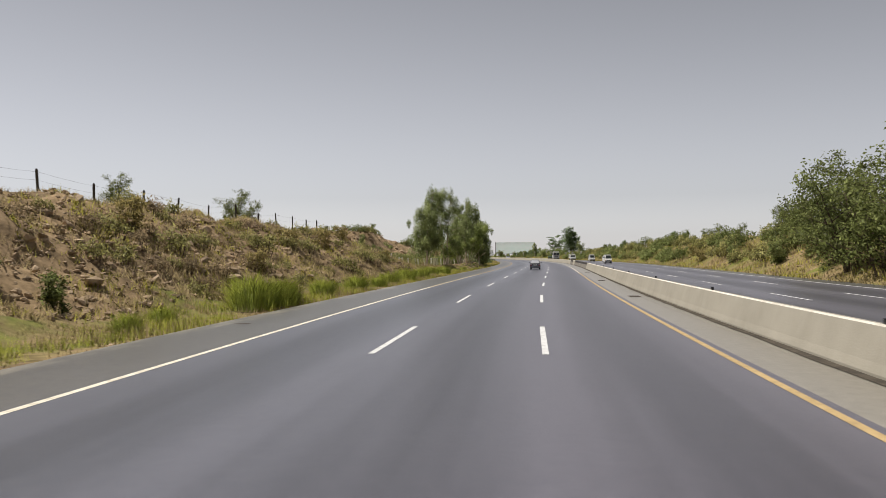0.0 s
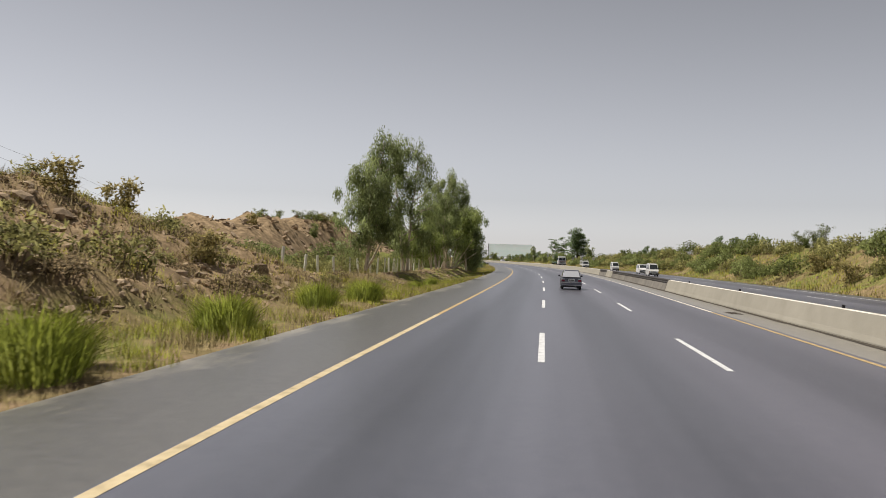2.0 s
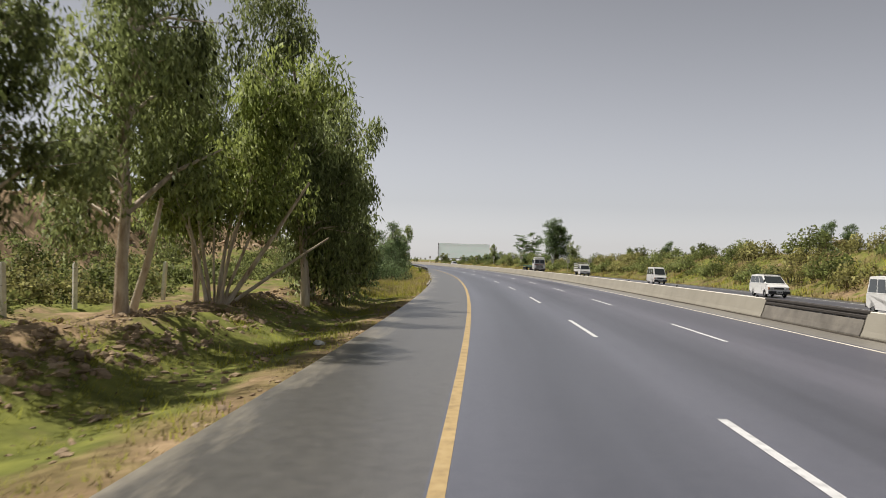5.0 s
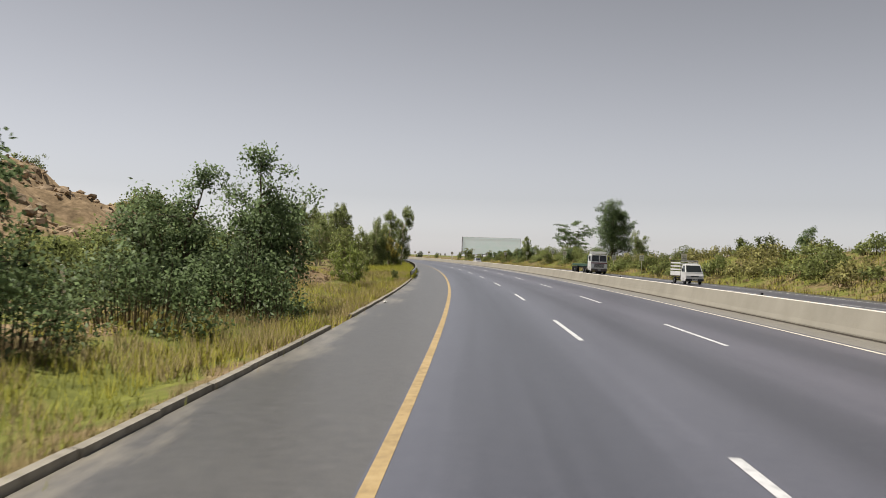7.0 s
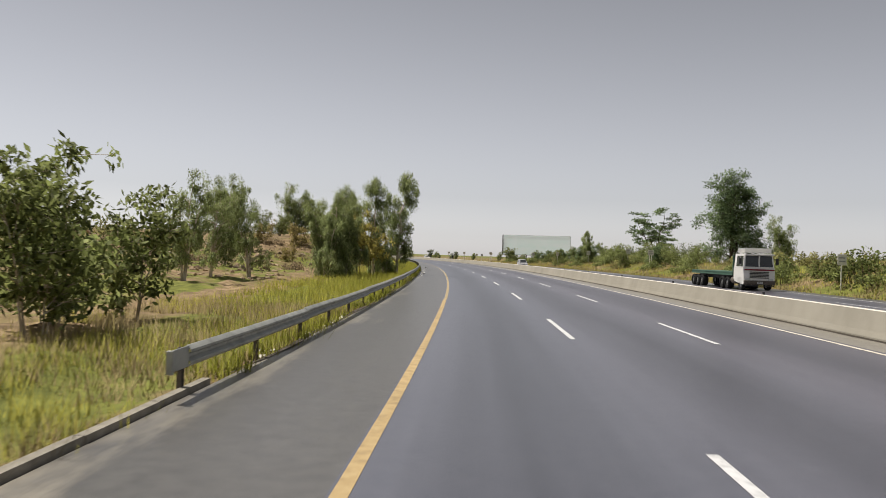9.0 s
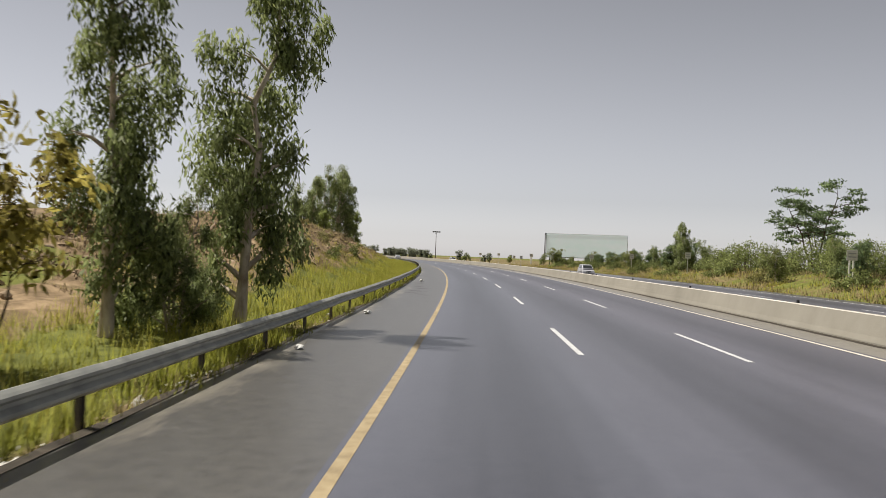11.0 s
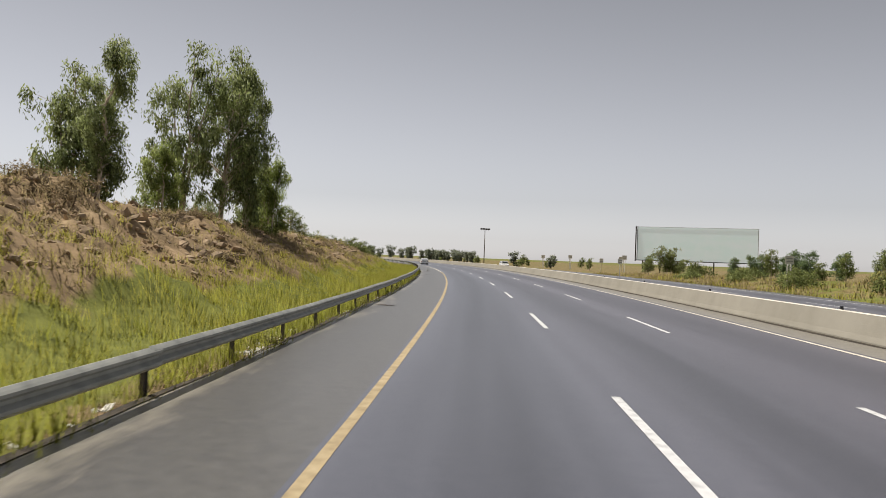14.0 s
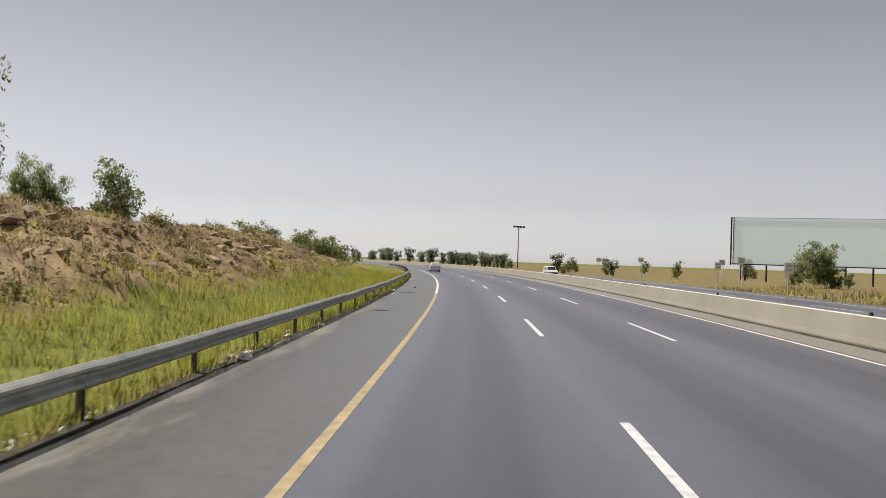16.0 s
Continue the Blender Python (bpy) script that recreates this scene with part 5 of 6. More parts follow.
def cabin(parent, belt, roof, hb, hr, zb, zr, mat, sides, glass=None, rear=None, roof_bow=0.03):
    """Pillars and roof as one shape over the belt line, with windscreen, rear window and side windows set on it."""
    (y0, y1), (r0, r1) = belt, roof
    bm = bmesh.new()
    c = [[bm.verts.new((sx * h, y, z)) for sx in (-1, 1)] for y, z, h in ((y0, zb, hb), (r0, zr, hr), ((r0 + r1) / 2, zr + roof_bow, hr), (r1, zr, hr), (y1, zb, hb))]
    for a, b in zip(c[:-1], c[1:]):
        bm.faces.new((a[0], a[1], b[1], b[0]))
    bm.faces.new([p[0] for p in c])
    bm.faces.new([p[1] for p in c][::-1])
    bm.faces.new((c[0][0], c[4][0], c[4][1], c[0][1]))
    part("cabin", bm, mat, parent, bevel=0.035)

    def at(f, g, sx):
        """Point on a side: f along, g up."""
        ya, yb = y0 + (y1 - y0) * f, r0 + (r1 - r0) * f
        return Vector((sx * (hb + (hr - hb) * g), ya + (yb - ya) * g, zb + (zr - zb) * g))

    for sx in (-1, 1):
        for f0, f1 in sides:
            q = [at(f0, 0.10, sx), at(f1, 0.10, sx), at(f1, 0.86, sx), at(f0, 0.86, sx)]
            pane("side_window", q if sx > 0 else q[::-1], glass or GLASS, parent)
    for f, nm, mt in ((0.0, "rear_window", rear or glass or GLASS), (1.0, "windscreen", glass or GLASS)):
        q = [at(f, 0.10, -1) * 1, at(f, 0.10, 1), at(f, 0.88, 1), at(f, 0.88, -1)]
        for p in q:
            p.x *= 0.90
        pane(nm, q if f == 0 else q[::-1], mt, parent)


def wheel(parent, x, y, r=0.27, w=0.16, rim=None):
    bm = bmesh.new()
    prof = [(r * 0.62, -w / 2), (r * 0.92, -w / 2), (r, -w * 0.32), (r, w * 0.32), (r * 0.92, w / 2), (r * 0.62, w / 2)]
    n = 18
    rings = [[bm.verts.new((px, pr * math.cos(2 * math.pi * i / n), pr * math.sin(2 * math.pi * i / n))) for pr, px in prof] for i in range(n)]
    for i in range(n):
        for j in range(len(prof)):
            k = (j + 1) % len(prof)
            bm.faces.new((rings[i][j], rings[(i + 1) % n][j], rings[(i + 1) % n][k], rings[i][k]))
    wh = new("wheel")
    wh.parent = parent
    wh.matrix_basis = Matrix.Translation((x, y, r))
    part("tyre", bm, RUBBER, wh, smooth=False)
    sx = 1 if x > 0 else -1
    bm = bmesh.new()
    rod(bm, (-w * 0.3, 0, 0), (w * 0.3, 0, 0), r * 0.63, n=18)
    rod(bm, (sx * w * 0.28, 0, 0), (sx * w * 0.42, 0, 0), r * 0.2, n=10)
    for k in range(8):
        a = k * math.pi / 4
        box(bm, (sx * w * 0.34, 0, r * 0.38), (0.02, r * 0.12, r * 0.42), Matrix.Rotation(a, 4, "X"))
    part("rim", bm, rim or ALLOY, wh)
    return wh


def plate(parent, y, z, face):
    p = part("number_plate", boxes(((0, y, z), (0.46, 0.015, 0.17))), PLATE, parent, "white number plate")
    for k, (x, w) in enumerate(((-0.13, 0.12), (0.07, 0.2))):
        part("plate_bar", boxes(((x, y + face * 0.011, z), (w, 0.008, 0.07))), INK, p, "dark bar")


def hatchback(label, m, paint, rear_glass, L=3.3, W=1.405, H=1.37, group="cars", rim=None, round_front=0.0, screen=0.72):
    t = thing("hatchback_car", label, "car", m, group)
    f, b, h = L / 2, -L / 2, W / 2
    wy = L * 0.335
    belt = H * 0.60
    side = [(b, 0.36), (b + 0.02, 0.62), (b + 0.05, belt), (f - 0.95, belt + 0.02), (f - 0.30, belt - 0.09 - round_front), (f - 0.02, 0.58), (f, 0.30), (wy + 0.30, 0.20)]
    side += arch(wy, 0.30) + [(wy - 0.30, 0.19), (-wy + 0.02 + 0.30, 0.19)] + arch(-wy + 0.02, 0.30) + [(-wy - 0.28, 0.22)]
    hull("body", side, h, paint, t, top_in=0.03, z_in=belt - 0.15)
    cabin(t, (b + 0.07, f - screen), (b + 0.42, f - 1.40), h - 0.05, h - 0.20, belt, H - 0.02, paint, ((0.10, 0.30), (0.33, 0.58), (0.61, 0.88)), GLASS, rear_glass)
    for x in (-1, 1):
        for y in (wy, -wy + 0.02):
            wheel(t, x * (h - 0.10), y, 0.265, 0.155, rim)
        part("tail_light", boxes(((x * (h - 0.13), b + 0.02, 0.63), (0.22, 0.06, 0.15))), RED_LENS, t, "red tail light", bevel=0.015)
        part("indicator", boxes(((x * (h - 0.13), b + 0.022, 0.735), (0.21, 0.05, 0.055))), CLEAR_LENS, t, "clear indicator")
        part("headlight", boxes(((x * (h - 0.22), f - 0.06, 0.60), (0.32, 0.12, 0.15))), CLEAR_LENS, t, "clear headlight", bevel=0.03)
        mirror = part("door_mirror", boxes(((x * (h + 0.09), f - 1.02, belt + 0.10), (0.15, 0.07, 0.11)), ((x * (h + 0.0), f - 1.02, belt + 0.05), (0.10, 0.04, 0.04))), TRIM, t, "black door mirror", bevel=0.02)
        part("side_moulding", boxes(((x * (h + 0.006), 0.0, 0.52), (0.02, 1.75, 0.05))), TRIM, t, "black side strip")
        part("door_seam", boxes(((x * (h - 0.001), 0.08, 0.52), (0.006, 0.012, 0.56))), TRIM, t)
        part("door_handle", boxes(((x * (h + 0.008), 0.20, belt - 0.09), (0.03, 0.15, 0.035))), TRIM, t, "black handle")
        part("shut_line", boxes(((x * 0.30, b - 0.002, 0.70), (0.045, 0.02, 0.09))), TRIM, t, "black vent")
    part("rear_bumper", boxes(((0, b - 0.03, 0.40), (W + 0.01, 0.20, 0.22))), paint, t, bevel=0.04)
    part("bumper_strip", boxes(((0, b - 0.13, 0.50), (W - 0.02, 0.02, 0.022)), ((0, b - 0.135, 0.32), (W - 0.02, 0.02, 0.02))), CHROME, t, "bright bumper strip")
    part("front_bumper", boxes(((0, f + 0.01, 0.38), (W + 0.01, 0.20, 0.24))), paint if round_front else TRIM, t, bevel=0.05)
    part("grille", boxes(((0, f - 0.0, 0.60), (0.7, 0.05, 0.10)), ((0, f + 0.10, 0.36), (0.8, 0.03, 0.09))), TRIM, t, "black grille")
    part("underside", boxes(((0, 0, 0.20), (W - 0.16, L - 0.3, 0.08))), TRIM, t)
    part("exhaust", rods(((0.30, b + 0.3, 0.24), (0.30, b - 0.08, 0.24), 0.025)), CHROME, t)
    part("window_gasket", boxes(((0, b + 0.075, belt + 0.03), (W - 0.24, 0.03, 0.03))), TRIM, t, "black rubber seal")
    part("wiper", rods(((-0.1, b + 0.11, belt + 0.05), (0.32, b + 0.16, belt + 0.12), 0.008)), TRIM, t)
    part("front_wiper", rods(((-0.4, f - 0.78, belt + 0.05), (0.1, f - 0.85, belt + 0.12), 0.008), ((0.1, f - 0.78, belt + 0.05), (0.5, f - 0.88, belt + 0.12), 0.008)), TRIM, t)
    plate(t, b - 0.005, 0.665, -1)
    plate(t, f + 0.12, 0.42, 1)
    return t


hatchback("small boxy dark grey hatchback driving on the asphalt", spot(114.55, 5.53, 0.004, 0.2), PAINT_GREY, GLASS_SKY)
hatchback("rounded silver hatchback on the opposite carriageway", spot(428, 20.7, -0.004, 180), PAINT_SILVER, GLASS, L=3.75, W=1.66, H=1.5, round_front=0.10, screen=0.50)
hatchback("white saloon car far ahead on the asphalt", spot(590, 2.0, 0.004), PAINT_WHITE, GLASS_SKY, L=4.1, W=1.66, H=1.45)
hatchback("white hatchback on the opposite carriageway", spot(582, 19.5, -0.004, 180), PAINT_WHITE, GLASS, L=3.9, W=1.66, H=1.48)


def van(label, m, paint, L=3.35, W=1.42, H=1.90, nose=0.42):
    """A small boxy van with a sloping windscreen."""
    t = thing("van", label, "van", m, "white vans")
    f, b, h = L / 2, -L / 2, W / 2
    wy = L * 0.30
    belt = 1.02
    side = [(b, 0.42), (b, belt), (f - nose * 0.55, belt), (f - 0.06, belt - 0.22), (f, 0.42), (f - 0.05, 0.30), (wy + 0.31, 0.24)]
    side += arch(wy, 0.31) + [(wy - 0.31, 0.24), (-wy + 0.31, 0.24)] + arch(-wy, 0.31) + [(-wy - 0.31, 0.26)]
    hull("body", side, h, paint, t, bevel=0.05)
    cabin(t, (b + 0.01, f - nose * 0.5), (b + 0.10, f - nose - 0.42), h - 0.01, h - 0.12, belt, H, paint, ((0.05, 0.33), (0.36, 0.64), (0.67, 0.93)), GLASS, GLASS, roof_bow=0.05)
    for x in (-1, 1):
        for y in (wy, -wy):
            wheel(t, x * (h - 0.09), y, 0.27, 0.15)
        part("headlight", boxes(((x * (h - 0.22), f - 0.02, 0.68), (0.26, 0.07, 0.17))), CLEAR_LENS, t, "clear headlight", bevel=0.02)
        part("indicator", boxes(((x * (h - 0.06), f - 0.04, 0.68), (0.09, 0.09, 0.15))), AMBER_LENS, t, "amber indicator")
        part("tail_light", boxes(((x * (h - 0.1), b - 0.005, 0.75), (0.12, 0.05, 0.3))), RED_LENS, t, "red tail light")
        part("door_mirror", boxes(((x * (h + 0.10), f - 0.55, belt + 0.22), (0.14, 0.06, 0.2)), ((x * (h + 0.02), f - 0.55, belt + 0.16), (0.10, 0.03, 0.03))), TRIM, t, "black door mirror", bevel=0.02)
        part("door_seam", boxes(((x * (h + 0.001), f - 1.30, 0.72), (0.006, 0.012, 0.6)), ((x * (h + 0.001), f - 0.48, 0.72), (0.006, 0.012, 0.6))), TRIM, t)
        part("roof_rail", boxes(((x * (h - 0.26), -0.25, H + 0.09), (0.03, L * 0.55, 0.03)), ((x * (h - 0.26), -0.9, H + 0.05), (0.03, 0.03, 0.1)), ((x * (h - 0.26), 0.4, H + 0.05), (0.03, 0.03, 0.1))), TRIM, t)
    part("front_bumper", boxes(((0, f + 0.02, 0.40), (W + 0.01, 0.16, 0.20))), TRIM, t, "dark bumper", bevel=0.03)
    part("rear_bumper", boxes(((0, b - 0.04, 0.40), (W, 0.12, 0.18))), TRIM, t, "dark bumper", bevel=0.03)
    part("grille", boxes(((0, f - 0.015, 0.68), (0.72, 0.05, 0.11))), TRIM, t, "black grille")
    part("roof_rack", boxes(*[((0, -1.0 + 0.35 * k, H + 0.10), (W - 0.5, 0.03, 0.03)) for k in range(5)]), TRIM, t, "black roof rack")
    part("wiper", rods(((-0.4, f - 0.2, belt + 0.05), (0.1, f - 0.3, belt + 0.22), 0.008), ((0.05, f - 0.2, belt + 0.05), (0.5, f - 0.3, belt + 0.2), 0.008)), TRIM, t)
    part("underside", boxes(((0, 0, 0.28), (W - 0.2, L - 0.4, 0.1))), TRIM, t)
    plate(t, f + 0.105, 0.42, 1)
    return t


van("small boxy white minivan with a roof rack", spot(182.3, 21.2, -0.004, 180), PAINT_WHITE)
van("low white people carrier with a sloping nose", spot(204.8, 23.6, -0.004, 180), PAINT_WHITE, L=3.9, W=1.62, H=1.66, nose=1.15)
van("small boxy white minivan on the opposite carriageway", spot(238.5, 24.1, -0.004, 180), PAINT_WHITE, L=3.4, W=1.45, H=1.92)


def pickup(label, m):
    """A small forward-cab pickup with a slatted cage on its bed."""
    t = thing("pickup_truck", label, "pickup truck", m)
    W, h = 1.6, 0.8
    side = [(0.75, 0.45), (0.75, 1.05), (2.02, 1.05), (2.16, 0.8), (2.16, 0.42), (1.9, 0.32)] + arch(1.55, 0.31) + [(1.2, 0.30), (0.8, 0.32)]
    hull("cab_body", side, h, PAINT_WHITE, t, bevel=0.05)
    cabin(t, (0.76, 2.05), (0.80, 1.55), h - 0.01, h - 0.12, 1.05, 1.78, PAINT_WHITE, ((0.22, 0.90),), GLASS, GLASS)
    part("bed_floor", boxes(((0, -0.85, 0.72), (1.64, 2.95, 0.09))), RUST, t)
    part("chassis", boxes(((0.35, -0.4, 0.52), (0.1, 4.0, 0.16)), ((-0.35, -0.4, 0.52), (0.1, 4.0, 0.16)), ((0, -1.2, 0.36), (1.3, 0.1, 0.1))), TRIM, t)
    for x in (-1, 1):
        part("side_board", boxes(((x * 0.80, -0.85, 0.95), (0.04, 2.95, 0.38))), PAINT_WHITE, t, bevel=0.01)
        for k in range(3):
            part("cage_slat", boxes(((x * 0.80, -0.85, 1.30 + 0.30 * k), (0.035, 2.95, 0.13))), PAINT_WHITE, t)
        for k in range(5):
            part("cage_post", boxes(((x * 0.77, -2.28 + 0.71 * k, 1.42), (0.045, 0.045, 1.35))), RUST, t)
        for y in (1.55, -1.35):
            wheel(t, x * 0.68, y, 0.29, 0.17)
        part("headlight", boxes(((x * 0.55, 2.16, 0.72), (0.3, 0.05, 0.16))), CLEAR_LENS, t, "clear headlight", bevel=0.02)
        part("door_mirror", boxes(((x * 0.98, 1.85, 1.30), (0.14, 0.05, 0.24)), ((x * 0.86, 1.85, 1.2), (0.16, 0.03, 0.03))), TRIM, t, "black door mirror")
    part("headboard", boxes(*[((0, 0.62, 1.05 + 0.26 * k), (1.6, 0.035, 0.13)) for k in range(5)]), PAINT_WHITE, t)
    part("cage_top_bar", boxes(((0, 0.62, 2.1), (1.64, 0.06, 0.06)), ((0, -2.3, 2.1), (1.64, 0.06, 0.06))), RUST, t)
    part("front_bumper", boxes(((0, 2.2, 0.42), (1.62, 0.14, 0.2))), TRIM, t, bevel=0.03)
    part("grille", boxes(((0, 2.165, 0.72), (0.7, 0.04, 0.1))), TRIM, t, "black grille")
    plate(t, 2.28, 0.45, 1)


pickup("small white pickup with a slatted cage on the opposite carriageway", spot(279.5, 24.0, -0.004, 180, 1.08))


def flatbed(label, m):
    """A heavy lorry: a tall cab and a long empty flat trailer."""
    t = thing("flatbed_lorry", label, "lorry", m)
    h = 1.22
    side = [(3.0, 0.7), (3.0, 1.75), (5.1, 1.75), (5.18, 1.2), (5.2, 0.5), (4.95, 0.45)] + [(4.35 + 0.52 * math.cos(math.pi * k / 6), 0.55 + 0.5 * math.sin(math.pi * k / 6)) for k in range(7)] + [(3.75, 0.6)]
    hull("cab_body", side, h, PAINT_WHITE, t, bevel=0.06)
    cabin(t, (3.02, 5.12), (3.05, 4.95), h - 0.01, h - 0.10, 1.75, 2.85, PAINT_WHITE, ((0.25, 0.60), (0.64, 0.93)), GLASS, GLASS)
    part("sun_visor", boxes(((0, 5.15, 2.80), (2.3, 0.3, 0.10))), PAINT_WHITE, t, "cream sun visor", bevel=0.03)
    part("roof_rack", boxes(((0, 4.1, 2.98), (2.1, 1.5, 0.06)), ((0, 4.8, 3.16), (2.1, 0.06, 0.3)), ((0, 3.4, 3.16), (2.1, 0.06, 0.3))), PAINT_WHITE, t, "white cab roof rack", bevel=0.015)
    part("screen_pillar", boxes(((0, 5.10, 2.25), (0.09, 0.06, 0.95))), PAINT_WHITE, t)
    part("paint_band", boxes(((0, 5.19, 1.62), (2.36, 0.03, 0.12))), RED_LENS, t, "dull red painted band")
    part("front_step", boxes(((0, 5.3, 0.38), (2.2, 0.16, 0.08))), TRIM, t)
    part("headboard", boxes(((0, 2.7, 1.9), (2.4, 0.10, 1.5)), ((0, 2.75, 2.65), (2.5, 0.16, 0.14))), GREEN_STEEL, t, "green steel headboard")
    part("deck", boxes(((0, -2.6, 1.32), (2.46, 10.6, 0.18)), ((1.2, -2.6, 1.22), (0.06, 10.6, 0.22)), ((-1.2, -2.6, 1.22), (0.06, 10.6, 0.22))), GREEN_STEEL, t, "green steel deck")
    part("chassis", boxes(((0.45, -1.5, 0.95), (0.16, 12.4, 0.34)), ((-0.45, -1.5, 0.95), (0.16, 12.4, 0.34))), TRIM, t)
    for x in (-1, 1):
        for y, r in ((4.35, 0.5), (1.5, 0.5), (0.3, 0.5), (-5.0, 0.5), (-6.2, 0.5), (-7.4, 0.5)):
            wheel(t, x * 1.0, y, r, 0.32 if y > 4 else 0.5)
        part("headlight", boxes(((x * 0.9, 5.2, 0.85), (0.4, 0.06, 0.22))), CLEAR_LENS, t, "clear headlight", bevel=0.02)
        part("door_mirror", boxes(((x * 1.45, 5.0, 2.3), (0.2, 0.08, 0.5)), ((x * 1.3, 5.0, 2.5), (0.3, 0.03, 0.03))), TRIM, t, "black door mirror")
        part("side_tank", rods(((x * 0.95, 2.4, 0.75), (x * 0.95, 3.2, 0.75), 0.3), n=12), RUST, t)
    part("front_bumper", boxes(((0, 5.24, 0.62), (2.44, 0.2, 0.34))), RUST, t, "dark steel bumper", bevel=0.04)
    part("grille", boxes(*[((0, 5.2, 1.0 + 0.11 * k), (1.5, 0.06, 0.06)) for k in range(5)]), TRIM, t, "dark slatted grille")
    part("wiper", rods(((-0.8, 5.16, 1.85), (0.0, 5.12, 2.2), 0.012), ((0.1, 5.16, 1.85), (0.9, 5.12, 2.2), 0.012)), TRIM, t)
    plate(t, 5.36, 0.62, 1)


flatbed("white-cabbed flatbed lorry with an empty green trailer", spot(323.5, 24.3, -0.004, 180))


# ---- litter on the shoulder ----
_l = None
for i, (s, u, sc) in enumerate(((375, -1.9, 1.0), (340.5, -2.2, 0.8), (513.3, -1.6, 0.9), (472, -2.7, 0.8), (506, -2.6, 0.8), (330, -2.3, 0.6), (233, -2.6, 0.5), (161.3, -3.62, 0.8), (480, -2.7, 0.7))):
    if _l is None:
        bm = bmesh.new()
        bmesh.ops.create_icosphere(bm, subdivisions=2, radius=0.16)
        rng = random.Random(5)
        for v in bm.verts:
            v.co *= rng.uniform(0.65, 1.25)
            v.co.z = v.co.z * 0.55 + 0.075
        _l = tagged(part("litter", bm, LITTER, None), "crumpled white plastic litter on the shoulder", "litter", "roadside litter")
        _l.matrix_basis = spot(s, u, -0.01, 0, sc)
    else:
        _z = -0.01 if u > -3 else z_at(s, u) - 0.02
        copy_thing(_l, spot(s, u, _z, i * 47, sc)).matrix_basis = spot(s, u, _z, i * 47, sc)


# ---- grass, weeds and stones ----
def blades(name, label, mat, seed, n, s0, s1, u0, u1, h, w, bend=0.35, clump=1.0, patch=0.0, tall=None):
    """Grass blades, in tufts over a stretch beside the road."""
    rng = np.random.default_rng(seed)
    per = 9
    k = int(n * 1.2) // per
    s, u = rng.uniform(s0, s1, k * 3), rng.uniform(u0, u1, k * 3)
    keep = wave(s, u, 3.4, seed) + 0.6 * wave(s, u, 1.3, seed + 5) > patch
    s, u = s[keep][:k], u[keep][:k]
    k = len(s)
    hh = h * (0.6 + 0.7 * rng.random(k)) * (1 + 0.35 * wave(s, u, 5.0, seed + 2))
    s, u, hh = np.repeat(s, per), np.repeat(u, per), np.repeat(hh, per)
    n = len(s)
    s, u = s + rng.normal(size=n) * 0.17 * clump, u + rng.normal(size=n) * 0.17 * clump
    z = height(s, u) - 0.03
    x, y = on_plan(s, u)
    a = rng.random(n) * 2 * np.pi
    d = np.stack([np.cos(a), np.sin(a), 0 * a], 1)
    p = np.stack([-np.sin(a), np.cos(a), 0 * a], 1)
    t0 = np.interp(s, SG, TH)
    side = np.where(u < 10, 1.0, -1.0)
    e = np.stack([side * np.cos(t0) * 0.7 + np.sin(t0) * 0.7, side * np.sin(t0) * 0.7 - np.cos(t0) * 0.7], 1)
    p *= np.where(p[:, 1] * e[:, 0] - p[:, 0] * e[:, 1] < 0, -1.0, 1.0)[:, None]   # blades turn to the open side
    hh = hh * (0.55 + 0.6 * rng.random(n))
    ww = (w * 0.85 * (0.7 + 0.6 * rng.random(n)))[:, None]
    lean = (bend * 1.9 * hh * rng.uniform(0.1, 1.2, n))[:, None]
    o = np.stack([x, y, z], 1)
    up = np.array([0, 0, 1.0])
    v = np.stack([o - p * ww, o + p * ww, o + d * lean + up * (hh * 0.97)[:, None]], 1).reshape(-1, 3)
    ob = solid(name, v, np.arange(3 * n).reshape(n, 3), mat)
    soft(ob, np.repeat(np.array([0, 0, 1.0]) + rng.normal(size=(n, 3)) * 0.28, 3, axis=0))
    return tagged(ob, label, "grass", kind="stuff")


blades("verge_grass", "tall green grass behind the guard rail", GRASS, 1, 40000, 285, 560, -9.2, -3.3, 0.52, 0.012, patch=-0.9)
blades("verge_grass", "tall yellowing grass behind the guard rail", GRASS_YELLOW, 2, 52000, 285, 560, -10.0, -3.4, 0.5, 0.012, patch=-0.9)
blades("rail_weeds", "low weeds under the guard rail", GRASS, 3, 30000, 268, 560, -3.55, -2.86, 0.40, 0.014, patch=-0.6)
blades("rail_weeds", "dry weeds under the guard rail", GRASS_DRY, 4, 9000, 268, 560, -3.4, -2.72, 0.2, 0.011, patch=-0.1)
blades("verge_grass", "rough green grass beside the shoulder", GRASS, 5, 24000, 8, 135, -6.4, -2.9, 0.36, 0.012, patch=0.0)
blades("verge_grass", "dry grass beside the shoulder", GRASS_DRY, 6, 26000, 8, 135, -8.5, -2.95, 0.34, 0.012, patch=-0.2)
blades("verge_grass", "rough green grass beside the kerb", GRASS, 7, 15000, 188, 286, -7.5, -3.0, 0.26, 0.012, patch=0.0)
blades("verge_grass", "short green grass below the trees", GRASS, 17, 26000, 108, 192, -12.5, -3.0, 0.17, 0.014, bend=0.7, patch=-0.2)
blades("verge_grass", "dry tall grass beside the kerb", GRASS_DRY, 8, 32000, 190, 286, -10.5, -3.1, 0.42, 0.012, patch=-0.4)
blades("verge_grass", "yellowing grass beside the kerb", GRASS_YELLOW, 16, 16000, 190, 286, -10.5, -3.1, 0.42, 0.012, patch=0.1)
